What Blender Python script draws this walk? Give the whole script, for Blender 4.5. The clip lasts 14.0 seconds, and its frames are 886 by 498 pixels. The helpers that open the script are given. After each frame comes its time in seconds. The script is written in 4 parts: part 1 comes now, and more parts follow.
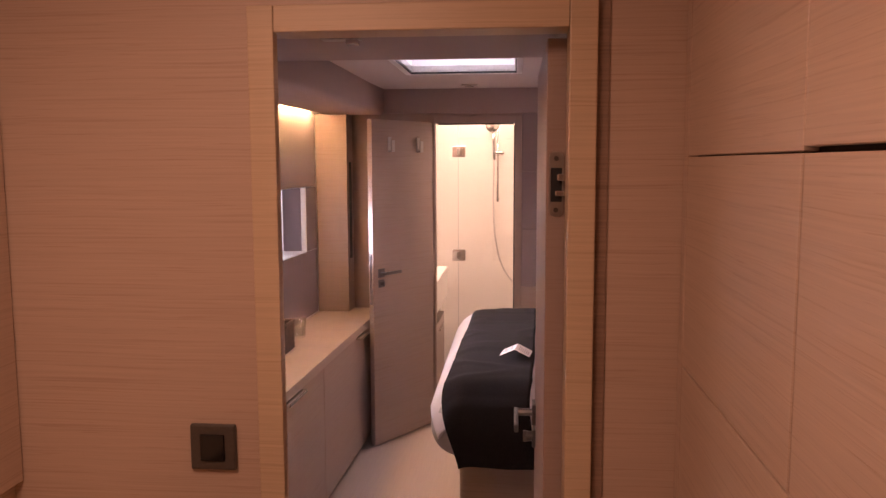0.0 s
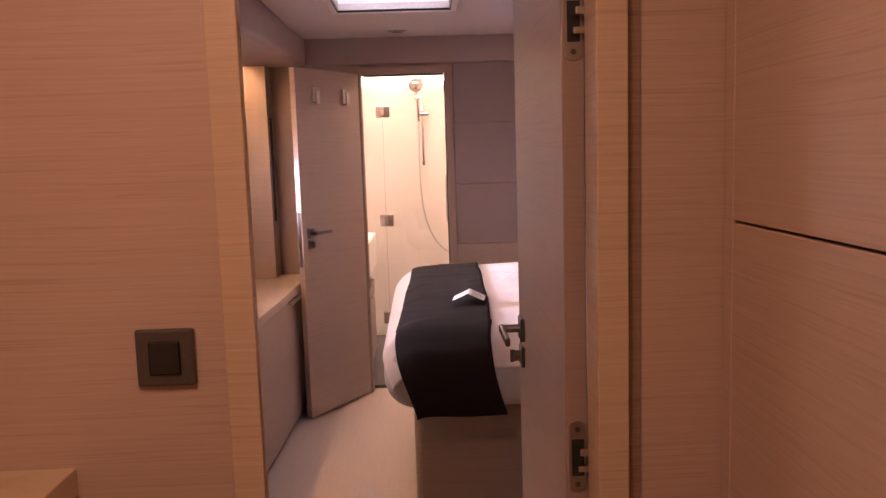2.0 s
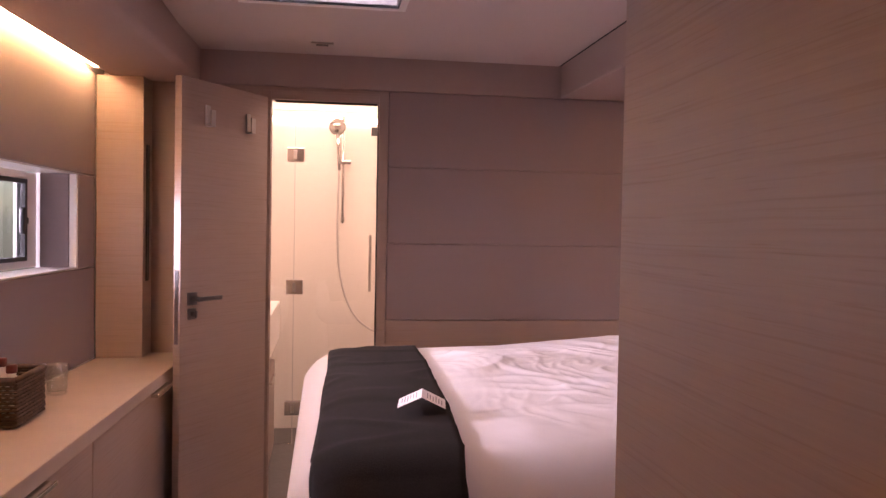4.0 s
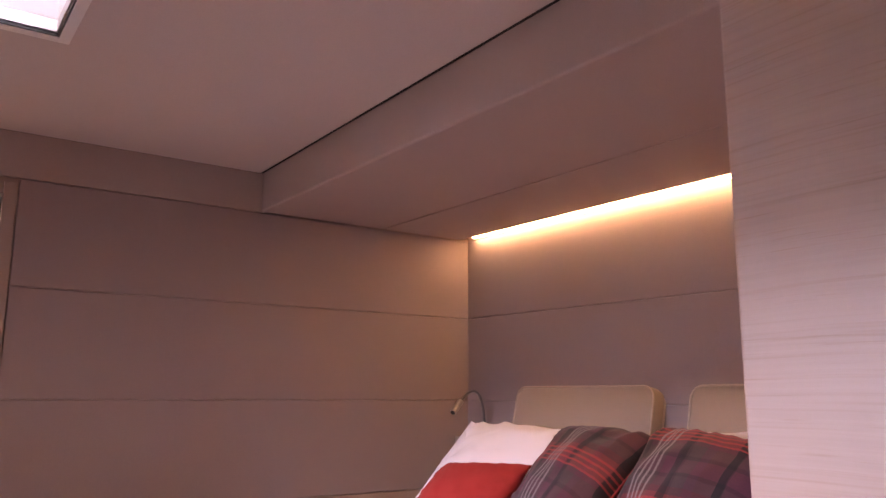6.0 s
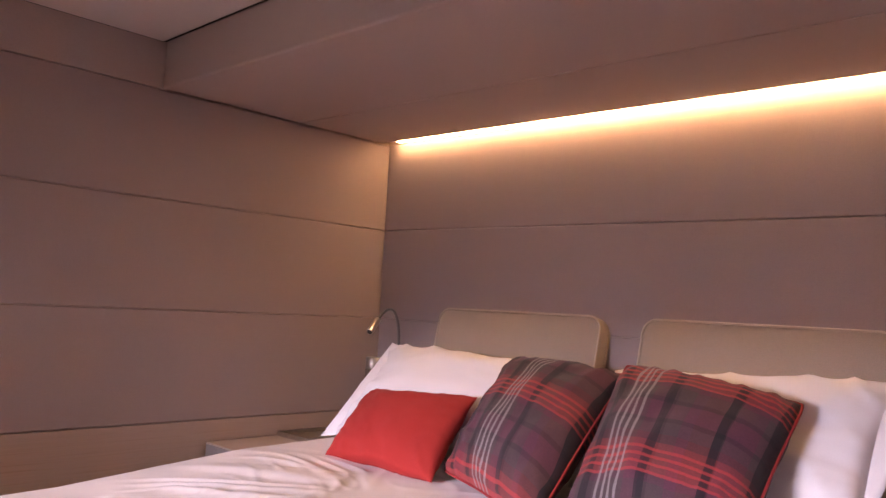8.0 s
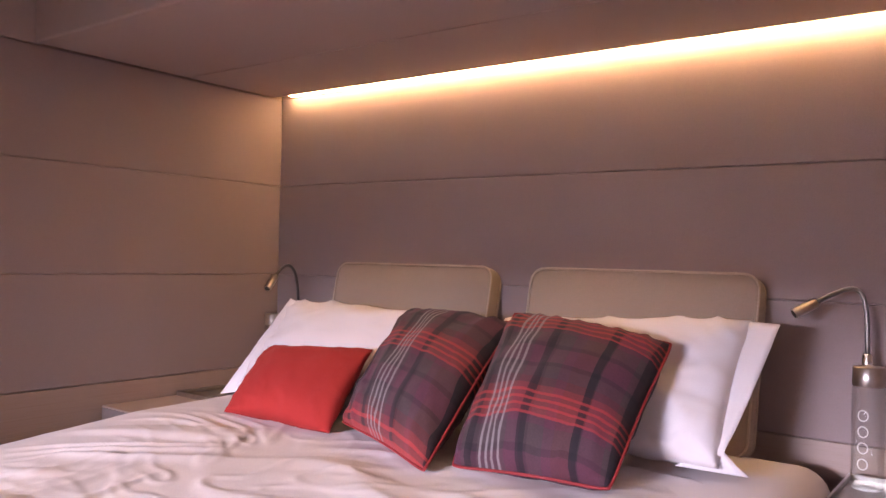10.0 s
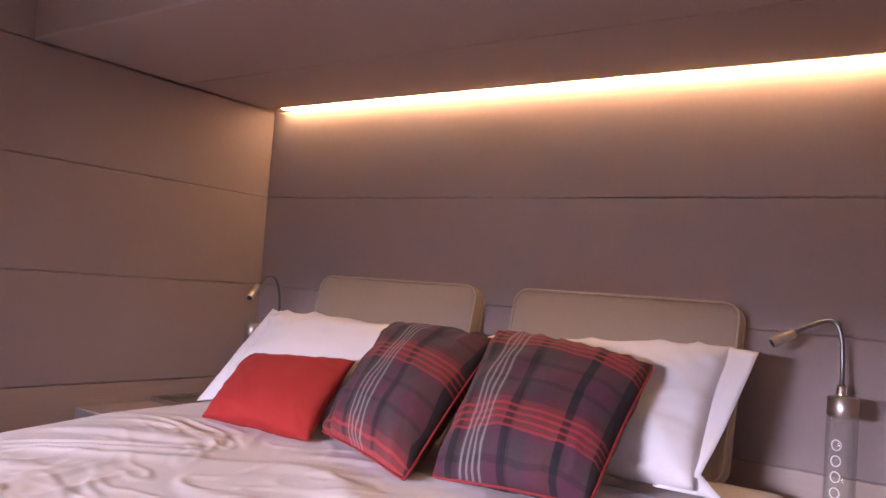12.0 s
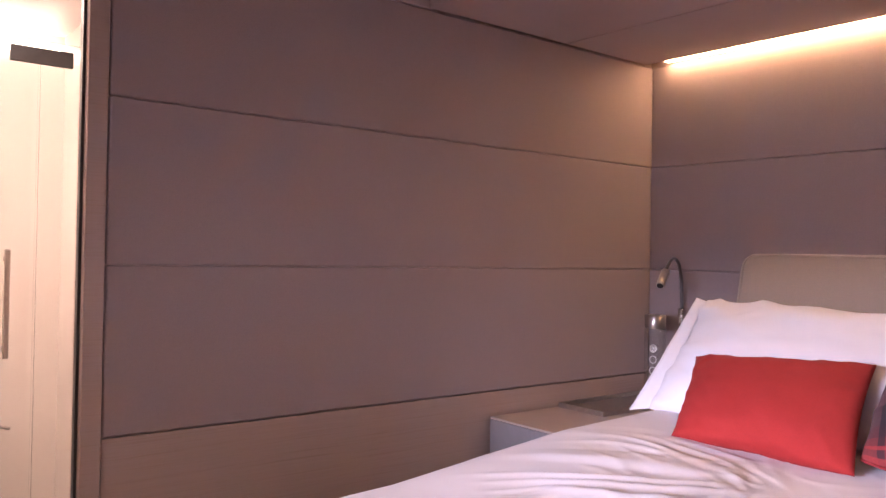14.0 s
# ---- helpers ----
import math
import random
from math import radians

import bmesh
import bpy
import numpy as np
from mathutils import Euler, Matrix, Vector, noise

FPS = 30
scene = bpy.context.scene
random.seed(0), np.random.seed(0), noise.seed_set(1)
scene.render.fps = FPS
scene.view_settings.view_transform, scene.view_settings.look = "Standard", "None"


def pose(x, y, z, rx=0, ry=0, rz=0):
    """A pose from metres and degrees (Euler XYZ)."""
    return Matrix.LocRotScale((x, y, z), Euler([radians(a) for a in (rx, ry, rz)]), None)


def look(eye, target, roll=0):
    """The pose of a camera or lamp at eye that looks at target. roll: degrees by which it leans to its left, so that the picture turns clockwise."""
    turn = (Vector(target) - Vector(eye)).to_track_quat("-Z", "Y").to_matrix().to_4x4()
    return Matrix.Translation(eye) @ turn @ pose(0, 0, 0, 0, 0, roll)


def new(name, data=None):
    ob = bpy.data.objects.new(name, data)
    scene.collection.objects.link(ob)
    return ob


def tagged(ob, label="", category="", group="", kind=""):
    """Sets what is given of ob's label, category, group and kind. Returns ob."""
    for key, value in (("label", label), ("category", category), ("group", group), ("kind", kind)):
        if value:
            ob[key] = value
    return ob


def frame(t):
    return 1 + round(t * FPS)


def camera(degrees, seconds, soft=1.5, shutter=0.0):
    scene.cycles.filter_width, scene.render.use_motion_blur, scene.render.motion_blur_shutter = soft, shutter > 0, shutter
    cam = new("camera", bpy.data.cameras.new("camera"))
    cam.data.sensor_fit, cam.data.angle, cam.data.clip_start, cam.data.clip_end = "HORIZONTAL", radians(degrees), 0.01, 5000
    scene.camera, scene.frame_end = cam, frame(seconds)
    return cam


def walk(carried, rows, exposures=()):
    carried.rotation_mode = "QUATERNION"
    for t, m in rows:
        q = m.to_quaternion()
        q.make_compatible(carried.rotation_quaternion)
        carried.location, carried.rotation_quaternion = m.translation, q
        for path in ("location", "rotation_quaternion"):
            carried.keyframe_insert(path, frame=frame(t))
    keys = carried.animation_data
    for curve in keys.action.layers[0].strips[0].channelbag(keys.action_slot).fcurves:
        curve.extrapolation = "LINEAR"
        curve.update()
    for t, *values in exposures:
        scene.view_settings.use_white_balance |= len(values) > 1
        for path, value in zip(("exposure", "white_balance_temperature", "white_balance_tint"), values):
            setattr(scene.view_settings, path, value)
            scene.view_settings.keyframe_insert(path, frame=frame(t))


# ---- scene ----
cam = camera(58.9, 14.0)
METRES, EYE, TILT, LEAN, TURN = 8.0, 1.5, 0.0, 0.0, 0.0
PATH = [
    (0, (0.604, 0.188, 1.637), (0.421, 2.168, 1.419), -0.2),
    (0.5, (0.613, 0.227, 1.621), (0.427, 2.2, 1.346), -0.9),
    (1, (0.598, 0.277, 1.566), (0.428, 2.242, 1.235), -1.7),
    (1.5, (0.51, 0.356, 1.421), (0.464, 2.331, 1.107), -2.9),
    (2, (0.448, 0.389, 1.416), (0.495, 2.374, 1.174), -1.8),
    (2.2, (0.439, 0.419, 1.411), (0.538, 2.405, 1.196), -0.4),
    (4.3, (0.362, 1.522, 1.305), (0.734, 3.487, 1.283), 0.8),
    (4.5, (0.364, 1.61, 1.304), (0.819, 3.558, 1.308), 0.4),
    (5, (0.389, 1.893, 1.319), (1.085, 3.765, 1.420), -0.2),
    (5.5, (0.361, 2.079, 1.299), (1.343, 3.806, 1.531), 0.3),
    (6, (0.366, 2.216, 1.255), (1.489, 3.831, 1.622), 0.3),
    (6.5, (0.380, 2.262, 1.28), (1.581, 3.829, 1.615), 1.4),
    (7, (0.354, 2.405, 1.279), (1.634, 3.921, 1.534), 2.4),
    (7.5, (0.346, 2.5, 1.302), (1.671, 3.978, 1.548), 2.7),
    (8, (0.331, 2.624, 1.291), (1.763, 4.011, 1.439), 3.1),
    (8.5, (0.316, 2.641, 1.314), (1.831, 3.946, 1.329), 0.8),
    (8.7, (0.304, 2.624, 1.302), (1.852, 3.89, 1.285), 0.7),
    (10.8, (0.365, 2.56, 1.317), (2.018, 3.675, 1.479), 2.4),
    (11, (0.373, 2.563, 1.325), (2.031, 3.649, 1.606), 2.9),
    (11.5, (0.349, 2.571, 1.299), (2.019, 3.631, 1.609), 3.4),
    (12, (0.291, 2.578, 1.265), (1.916, 3.739, 1.371), 4.2),
    (12.5, (0.231, 2.593, 1.253), (1.794, 3.839, 1.192), 4.5),
    (13, (0.192, 2.749, 1.242), (1.692, 4.067, 1.133), 4.1),
    (13.5, (0.218, 3.032, 1.265), (1.565, 4.509, 1.213), 2.3),
    (14, (0.191, 3.297, 1.268), (1.425, 4.871, 1.285), 1.1),
]
# stops, temperature and tint: the camera settles on the warm room, then turns cooler beside the bed
BALANCE = [
    (0.0, 0.15, 6800, 14),
    (2.2, 0.22, 6800, 15),
    (4.3, -0.05, 6800, 19),
    (5.5, -0.06, 7000, 19),
    (6.4, 0.1, 7050, 15),
    (7.0, 0.04, 7100, 12),
    (8.7, 0.05, 6700, 9),
    (11.0, -0.02, 6400, 7),
    (11.5, -0.28, 6300, 7),
    (12.0, -0.12, 6250, 8),
    (13.0, -0.2, 5700, 10),
    (14.0, 0.14, 6000, 10),
]
walk(cam, [(t, look(eye, target, roll)) for t, eye, target, roll in PATH], BALANCE)

# ---- light of the place ----
world = bpy.data.worlds.new("world")
scene.world = world
world.use_nodes = True
wn = world.node_tree
sky = wn.nodes.new("ShaderNodeTexSky")
sky.sky_type, sky.sun_disc = "NISHITA", False
sky.sun_elevation, sky.sun_rotation = radians(50), radians(140)
wn.links.new(sky.outputs[0], wn.nodes["Background"].inputs[0])
wn.nodes["Background"].inputs[1].default_value = 0.1

WARM = (1.0, 0.56, 0.27)
DAY = (0.855, 0.765, 1.0)


def area_lamp(name, at, target, sx, sy, power, colour):
    data = bpy.data.lights.new(name, "AREA")
    data.shape, data.size, data.size_y, data.energy, data.color = "RECTANGLE", sx, sy, power, colour
    ob = new(name, data)
    ob.matrix_world = look(at, target)
    return ob


area_lamp("window_daylight", (-3.45, 3.95, 1.79), (0.0, 3.75, 1.32), 1.1, 0.45, 430.0, DAY)
area_lamp("shower_light", (0.3, 5.6, 2.03), (0.3, 5.6, 0), 0.7, 0.9, 24.0, (1.0, 0.67, 0.54))
area_lamp("corridor_light", (0.14, 0.55, 2.11), (0.14, 0.63, 0), 0.4, 0.6, 9.6, (1.0, 0.565, 0.42))

# ---- materials ----


def material(name, colour, rough=0.5, metal=0.0, scale=30.0, vary=0.12, bump=0.1, stretch=(1, 1, 1), big=1.3, coat=0.0, sheen=0.0, detail=5.0, dist=0.002):
    """A surface with fine grain and a slow drift of tone, laid out in metres."""
    m = bpy.data.materials.new(name)
    m.use_nodes = True
    nt = m.node_tree
    bsdf = nt.nodes["Principled BSDF"]
    geo = nt.nodes.new("ShaderNodeNewGeometry")
    mapping = nt.nodes.new("ShaderNodeMapping")
    mapping.inputs["Scale"].default_value = stretch
    nt.links.new(geo.outputs["Position"], mapping.inputs[0])
    fine = nt.nodes.new("ShaderNodeTexNoise")
    fine.inputs["Scale"].default_value, fine.inputs["Detail"].default_value = scale, detail
    nt.links.new(mapping.outputs[0], fine.inputs[0])
    slow = nt.nodes.new("ShaderNodeTexNoise")
    slow.inputs["Scale"].default_value, slow.inputs["Detail"].default_value = big, 3.0
    nt.links.new(geo.outputs["Position"], slow.inputs[0])
    ramp = nt.nodes.new("ShaderNodeValToRGB")
    ramp.color_ramp.elements[0].position, ramp.color_ramp.elements[1].position = 0.3, 0.7
    ramp.color_ramp.elements[0].color = (*[c * (1 - vary) for c in colour], 1)
    ramp.color_ramp.elements[1].color = (*[min(1, c * (1 + vary * 0.6)) for c in colour], 1)
    nt.links.new(fine.outputs[0], ramp.inputs[0])
    mix = nt.nodes.new("ShaderNodeMix")
    mix.data_type, mix.blend_type = "RGBA", "MULTIPLY"
    mix.inputs[0].default_value = 1.0
    tone = nt.nodes.new("ShaderNodeMapRange")
    tone.inputs[3].default_value, tone.inputs[4].default_value = 1 - vary * 0.8, 1 + vary * 0.3
    nt.links.new(slow.outputs[0], tone.inputs[0])
    nt.links.new(ramp.outputs[0], mix.inputs[6])
    nt.links.new(tone.outputs[0], mix.inputs[7])
    nt.links.new(mix.outputs[2], bsdf.inputs["Base Color"])
    bsdf.inputs["Roughness"].default_value, bsdf.inputs["Metallic"].default_value = rough, metal
    if coat:
        bsdf.inputs["Coat Weight"].default_value = coat
    if sheen:
        bsdf.inputs["Sheen Weight"].default_value = sheen
    if bump:
        b = nt.nodes.new("ShaderNodeBump")
        b.inputs["Strength"].default_value, b.inputs["Distance"].default_value = bump, dist
        nt.links.new(fine.outputs[0], b.inputs["Height"])
        nt.links.new(b.outputs[0], bsdf.inputs["Normal"])
    return m


def glow(name, colour, strength):
    m = bpy.data.materials.new(name)
    m.use_nodes = True
    bsdf = m.node_tree.nodes["Principled BSDF"]
    bsdf.inputs["Base Color"].default_value = (0.8, 0.8, 0.8, 1)
    bsdf.inputs["Emission Color"].default_value = (*colour, 1)
    bsdf.inputs["Emission Strength"].default_value = strength
    return m


def clear(name, colour=(1, 1, 1), rough=0.0):
    m = bpy.data.materials.new(name)
    m.use_nodes = True
    bsdf = m.node_tree.nodes["Principled BSDF"]
    bsdf.inputs["Base Color"].default_value = (*colour, 1)
    bsdf.inputs["Transmission Weight"].default_value = 1.0
    bsdf.inputs["Roughness"].default_value = rough
    bsdf.inputs["IOR"].default_value = 1.45
    return m


def thin_glass(name):
    """Thin-walled glass: see-through with a gloss that grows at a slant."""
    m = bpy.data.materials.new(name)
    m.use_nodes = True
    nt = m.node_tree
    nt.nodes.remove(nt.nodes["Principled BSDF"])
    through_it = nt.nodes.new("ShaderNodeBsdfTransparent")
    through_it.inputs[0].default_value = (0.93, 0.95, 0.94, 1)
    gloss = nt.nodes.new("ShaderNodeBsdfGlossy")
    gloss.inputs["Roughness"].default_value = 0.04
    weight = nt.nodes.new("ShaderNodeLayerWeight")
    weight.inputs[0].default_value = 0.25
    fresnel = nt.nodes.new("ShaderNodeMath")
    fresnel.operation = "MULTIPLY_ADD"
    fresnel.inputs[1].default_value, fresnel.inputs[2].default_value = 0.55, 0.05
    nt.links.new(weight.outputs["Facing"], fresnel.inputs[0])
    mix = nt.nodes.new("ShaderNodeMixShader")
    nt.links.new(fresnel.outputs[0], mix.inputs[0])
    nt.links.new(through_it.outputs[0], mix.inputs[1])
    nt.links.new(gloss.outputs[0], mix.inputs[2])
    nt.links.new(mix.outputs[0], nt.nodes["Material Output"].inputs[0])
    return m


def veneer(name, colour, vary=0.2, rough=0.42):
    """Pale oak veneer: long level streaks that waver a little, with short dark pores."""
    m = material(name, colour, rough=rough, scale=2.0, vary=vary, bump=0.06, stretch=(1.6, 1.6, 140), big=2.0, detail=6.0)
    nt = m.node_tree
    bsdf = nt.nodes["Principled BSDF"]
    geo = [n for n in nt.nodes if n.bl_idname == "ShaderNodeNewGeometry"][0]
    first = [n for n in nt.nodes if n.bl_idname == "ShaderNodeMapping"][0]
    sway = nt.nodes.new("ShaderNodeTexNoise")
    sway.inputs["Scale"].default_value, sway.inputs["Detail"].default_value = 3.5, 2.0
    nt.links.new(geo.outputs["Position"], sway.inputs[0])
    lift = nt.nodes.new("ShaderNodeVectorMath")
    lift.operation = "MULTIPLY_ADD"
    lift.inputs[1].default_value = (0.0, 0.0, 0.009)
    nt.links.new(sway.outputs["Color"], lift.inputs[0])
    nt.links.new(geo.outputs["Position"], lift.inputs[2])
    nt.links.new(lift.outputs[0], first.inputs[0])
    colour_now = bsdf.inputs["Base Color"].links[0].from_socket
    for scale, low, high, dark in (((3.2, 3.2, 300), 0.30, 0.45, (0.88, 0.85, 0.82)), ((11, 11, 520), 0.28, 0.38, (0.87, 0.83, 0.80))):
        mapping = nt.nodes.new("ShaderNodeMapping")
        mapping.inputs["Scale"].default_value = scale
        nt.links.new(lift.outputs[0], mapping.inputs[0])
        streak = nt.nodes.new("ShaderNodeTexNoise")
        streak.inputs["Scale"].default_value, streak.inputs["Detail"].default_value = 1.0, 3.0
        nt.links.new(mapping.outputs[0], streak.inputs[0])
        ramp = nt.nodes.new("ShaderNodeValToRGB")
        ramp.color_ramp.elements[0].position, ramp.color_ramp.elements[1].position = low, high
        ramp.color_ramp.elements[0].color = (*dark, 1)
        ramp.color_ramp.elements[1].color = (1, 1, 1, 1)
        nt.links.new(streak.outputs[0], ramp.inputs[0])
        mul = nt.nodes.new("ShaderNodeMix")
        mul.data_type, mul.blend_type = "RGBA", "MULTIPLY"
        mul.inputs[0].default_value = 1.0
        nt.links.new(colour_now, mul.inputs[6])
        nt.links.new(ramp.outputs[0], mul.inputs[7])
        colour_now = mul.outputs[2]
    nt.links.new(colour_now, bsdf.inputs["Base Color"])
    return m


OAK = veneer("oak_veneer", (0.53, 0.40, 0.31), vary=0.07)
OAK_PALE = veneer("pale_oak_veneer", (0.37, 0.279, 0.24), vary=0.05)
OAK_EDGE = veneer("oak_edging", (0.60, 0.46, 0.31), vary=0.08)
FABRIC = material("taupe_upholstery", (0.305, 0.240, 0.239), rough=0.9, scale=700, vary=0.12, bump=0.25, sheen=0.15, detail=2.0, dist=0.0006)
CUSHION = material("beige_upholstery", (0.34, 0.272, 0.22), rough=0.9, scale=600, vary=0.14, bump=0.3, sheen=0.1, detail=2.0, dist=0.0008)
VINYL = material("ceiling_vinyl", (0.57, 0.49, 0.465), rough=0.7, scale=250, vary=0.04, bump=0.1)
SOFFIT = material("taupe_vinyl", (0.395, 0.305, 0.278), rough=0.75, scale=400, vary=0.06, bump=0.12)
FLOOR = material("pale_floor_laminate", (0.48, 0.395, 0.345), rough=0.38, scale=3.0, vary=0.04, bump=0.03, stretch=(30, 1.5, 1), big=2.0)
DRAWER = material("grey_lacquer", (0.22, 0.20, 0.205), rough=0.5, scale=40, vary=0.05, bump=0.03)
DARK = material("dark_gap", (0.02, 0.016, 0.014), rough=0.8)
COUNTER = material("pale_worktop", (0.43, 0.34, 0.285), rough=0.4, scale=8, vary=0.06, bump=0.03)
WHITE = material("white_gelcoat", (0.80, 0.77, 0.74), rough=0.3, scale=5, vary=0.03, bump=0.02)
TILE = material("cream_shower_lining", (0.80, 0.74, 0.68), rough=0.25, scale=4, vary=0.03, bump=0.02)
CHROME = material("satin_chrome", (0.72, 0.70, 0.68), rough=0.16, metal=1.0, scale=90, vary=0.06, bump=0.02)
HOSE = material("pale_grey_hose", (0.55, 0.50, 0.47), rough=0.3, scale=400, vary=0.1, bump=0.1)
HOOK = material("grey_satin_metal", (0.50, 0.47, 0.46), rough=0.5, metal=0.3, scale=90, vary=0.06, bump=0.02)
ROCKER = material("black_gloss_rocker", (0.006, 0.006, 0.007), rough=0.12, scale=60, vary=0.1, bump=0.01)
STEEL = material("brushed_steel", (0.50, 0.47, 0.44), rough=0.32, metal=1.0, scale=90, vary=0.1, bump=0.05)
BLACK = material("black_plastic", (0.018, 0.017, 0.018), rough=0.4, scale=60, vary=0.2, bump=0.05)
BRONZE = material("bronze_plate", (0.105, 0.09, 0.078), rough=0.42, metal=0.35, scale=200, vary=0.12, bump=0.04)
SHEET = material("white_cotton", (0.77, 0.735, 0.755), rough=0.85, scale=500, vary=0.03, bump=0.15, detail=2.0, dist=0.0005)
MATTRESS = material("grey_mattress_ticking", (0.55, 0.55, 0.55), rough=0.9, scale=400, vary=0.06, bump=0.2)
THROW = material("charcoal_wool", (0.019, 0.0155, 0.0155), rough=1.0, scale=300, vary=0.3, bump=0.6, dist=0.001)
THROW.node_tree.nodes["Principled BSDF"].inputs["Specular IOR Level"].default_value = 0.15
RED = material("red_woven_cotton", (0.31, 0.014, 0.011), rough=0.9, scale=650, vary=0.16, bump=0.3, detail=2.0, dist=0.0006)
PIPING = material("red_piping", (0.23, 0.013, 0.015), rough=0.7, scale=300, vary=0.1)
NECK = material("dark_chrome", (0.22, 0.21, 0.21), rough=0.28, metal=1.0, scale=90, vary=0.1, bump=0.02)
CORD = material("pale_piping", (0.46, 0.375, 0.30), rough=0.8, scale=300, vary=0.08)
WICKER = material("dark_wicker", (0.105, 0.058, 0.036), rough=0.7, scale=60, vary=0.4, bump=0.6)
CAP = material("dark_red_plastic", (0.12, 0.02, 0.018), rough=0.35, scale=80, vary=0.1, bump=0.02)
PAPER = material("white_card", (0.8, 0.79, 0.8), rough=0.6, scale=100, vary=0.02, bump=0.0)
INK = material("grey_print", (0.25, 0.25, 0.28), rough=0.7)
GLASS = thin_glass("clear_glass")
PANE = clear("window_glass")
LED = glow("warm_led", WARM, 54.0)
HULL_LED = glow("warm_led_hull", WARM, 125.0)
BATH_LED = glow("shower_led", (1.0, 0.74, 0.58), 10.0)
DAYLIGHT = glow("bright_sky", (1.0, 0.95, 1.0), 3.0)
HATCH_SKY = glow("bright_sky_above", (0.84, 0.77, 1.0), 8.6)


def plaid(name, shift_u, shift_v):
    """Woven plaid over a cushion: purple and grey ground, dark bars, red bands, thin grey and red lines."""
    m = bpy.data.materials.new(name)
    m.use_nodes = True
    nt = m.node_tree
    bsdf = nt.nodes["Principled BSDF"]
    co = nt.nodes.new("ShaderNodeTexCoord")
    sep = nt.nodes.new("ShaderNodeSeparateXYZ")
    nt.links.new(co.outputs["UV"], sep.inputs[0])
    run = []
    for axis, rate, shift in ((0, 1.15, shift_u), (1, 1.72, shift_v)):
        along = nt.nodes.new("ShaderNodeMath")
        along.operation = "MULTIPLY_ADD"
        along.inputs[1].default_value, along.inputs[2].default_value = rate, shift
        nt.links.new(sep.outputs[axis], along.inputs[0])
        part_of = nt.nodes.new("ShaderNodeMath")
        part_of.operation = "FRACT"
        nt.links.new(along.outputs[0], part_of.inputs[0])
        run.append(part_of)

    def stripes(axis, bands):
        ramp = nt.nodes.new("ShaderNodeValToRGB")
        r = ramp.color_ramp
        r.interpolation = "CONSTANT"
        r.elements.remove(r.elements[1])
        r.elements[0].position, r.elements[0].color = 0.0, (*bands[0][1], 1)
        for pos, col in bands[1:]:
            r.elements.new(pos).color = (*col, 1)
        nt.links.new(run[axis].outputs[0], ramp.inputs[0])
        return ramp

    V, G, N, M = (0.074, 0.019, 0.038), (0.050, 0.031, 0.035), (0.005, 0.004, 0.008), (0.024, 0.012, 0.018)
    P, R = (0.075, 0.018, 0.022), (0.19, 0.022, 0.022)
    up = stripes(0, [(0, P), (0.08, N), (0.14, V), (0.28, G), (0.36, M), (0.40, G), (0.62, V), (0.72, M), (0.78, G), (0.88, V), (0.95, P)])
    across = stripes(1, [(0, V), (0.10, M), (0.15, G), (0.30, V), (0.38, R), (0.66, P), (0.74, G), (0.86, M), (0.91, V)])
    O, I = (0, 0, 0), (1, 1, 1)
    grey_lines = stripes(0, [(0, O), (0.415, I), (0.435, O), (0.465, I), (0.485, O), (0.515, I), (0.535, O), (0.565, I), (0.585, O)])
    red_lines = stripes(1, [(0, O), (0.36, I), (0.385, O), (0.43, I), (0.455, O), (0.50, I), (0.525, O), (0.57, I), (0.595, O)])
    mix = nt.nodes.new("ShaderNodeMix")
    mix.data_type = "RGBA"
    mix.inputs[0].default_value = 0.5
    nt.links.new(up.outputs[0], mix.inputs[6])
    nt.links.new(across.outputs[0], mix.inputs[7])
    bars = stripes(0, [(0, O), (0.08, I), (0.13, O), (0.31, I), (0.36, O), (0.70, I), (0.76, O)])
    for lines, colour, amount in ((bars, N, 0.72), (red_lines, (0.36, 0.03, 0.03), 0.55), (grey_lines, (0.24, 0.22, 0.22), 0.6)):
        fac = nt.nodes.new("ShaderNodeMath")
        fac.operation = "MULTIPLY"
        fac.inputs[1].default_value = amount
        nt.links.new(lines.outputs[0], fac.inputs[0])
        over = nt.nodes.new("ShaderNodeMix")
        over.data_type = "RGBA"
        over.inputs[7].default_value = (*colour, 1)
        nt.links.new(fac.outputs[0], over.inputs[0])
        nt.links.new(mix.outputs[2], over.inputs[6])
        mix = over
    weave = nt.nodes.new("ShaderNodeTexNoise")
    weave.inputs["Scale"].default_value = 420
    nt.links.new(co.outputs["Object"], weave.inputs[0])
    rng = nt.nodes.new("ShaderNodeMapRange")
    rng.inputs[3].default_value, rng.inputs[4].default_value = 0.6, 1.4
    nt.links.new(weave.outputs[0], rng.inputs[0])
    mul = nt.nodes.new("ShaderNodeMix")
    mul.data_type, mul.blend_type = "RGBA", "MULTIPLY"
    mul.inputs[0].default_value = 1.0
    nt.links.new(mix.outputs[2], mul.inputs[6])
    nt.links.new(rng.outputs[0], mul.inputs[7])
    nt.links.new(mul.outputs[2], bsdf.inputs["Base Color"])
    bsdf.inputs["Roughness"].default_value, bsdf.inputs["Sheen Weight"].default_value = 0.9, 0.03
    b = nt.nodes.new("ShaderNodeBump")
    b.inputs["Strength"].default_value, b.inputs["Distance"].default_value = 0.3, 0.001
    nt.links.new(weave.outputs[0], b.inputs["Height"])
    nt.links.new(b.outputs[0], bsdf.inputs["Normal"])
    return m


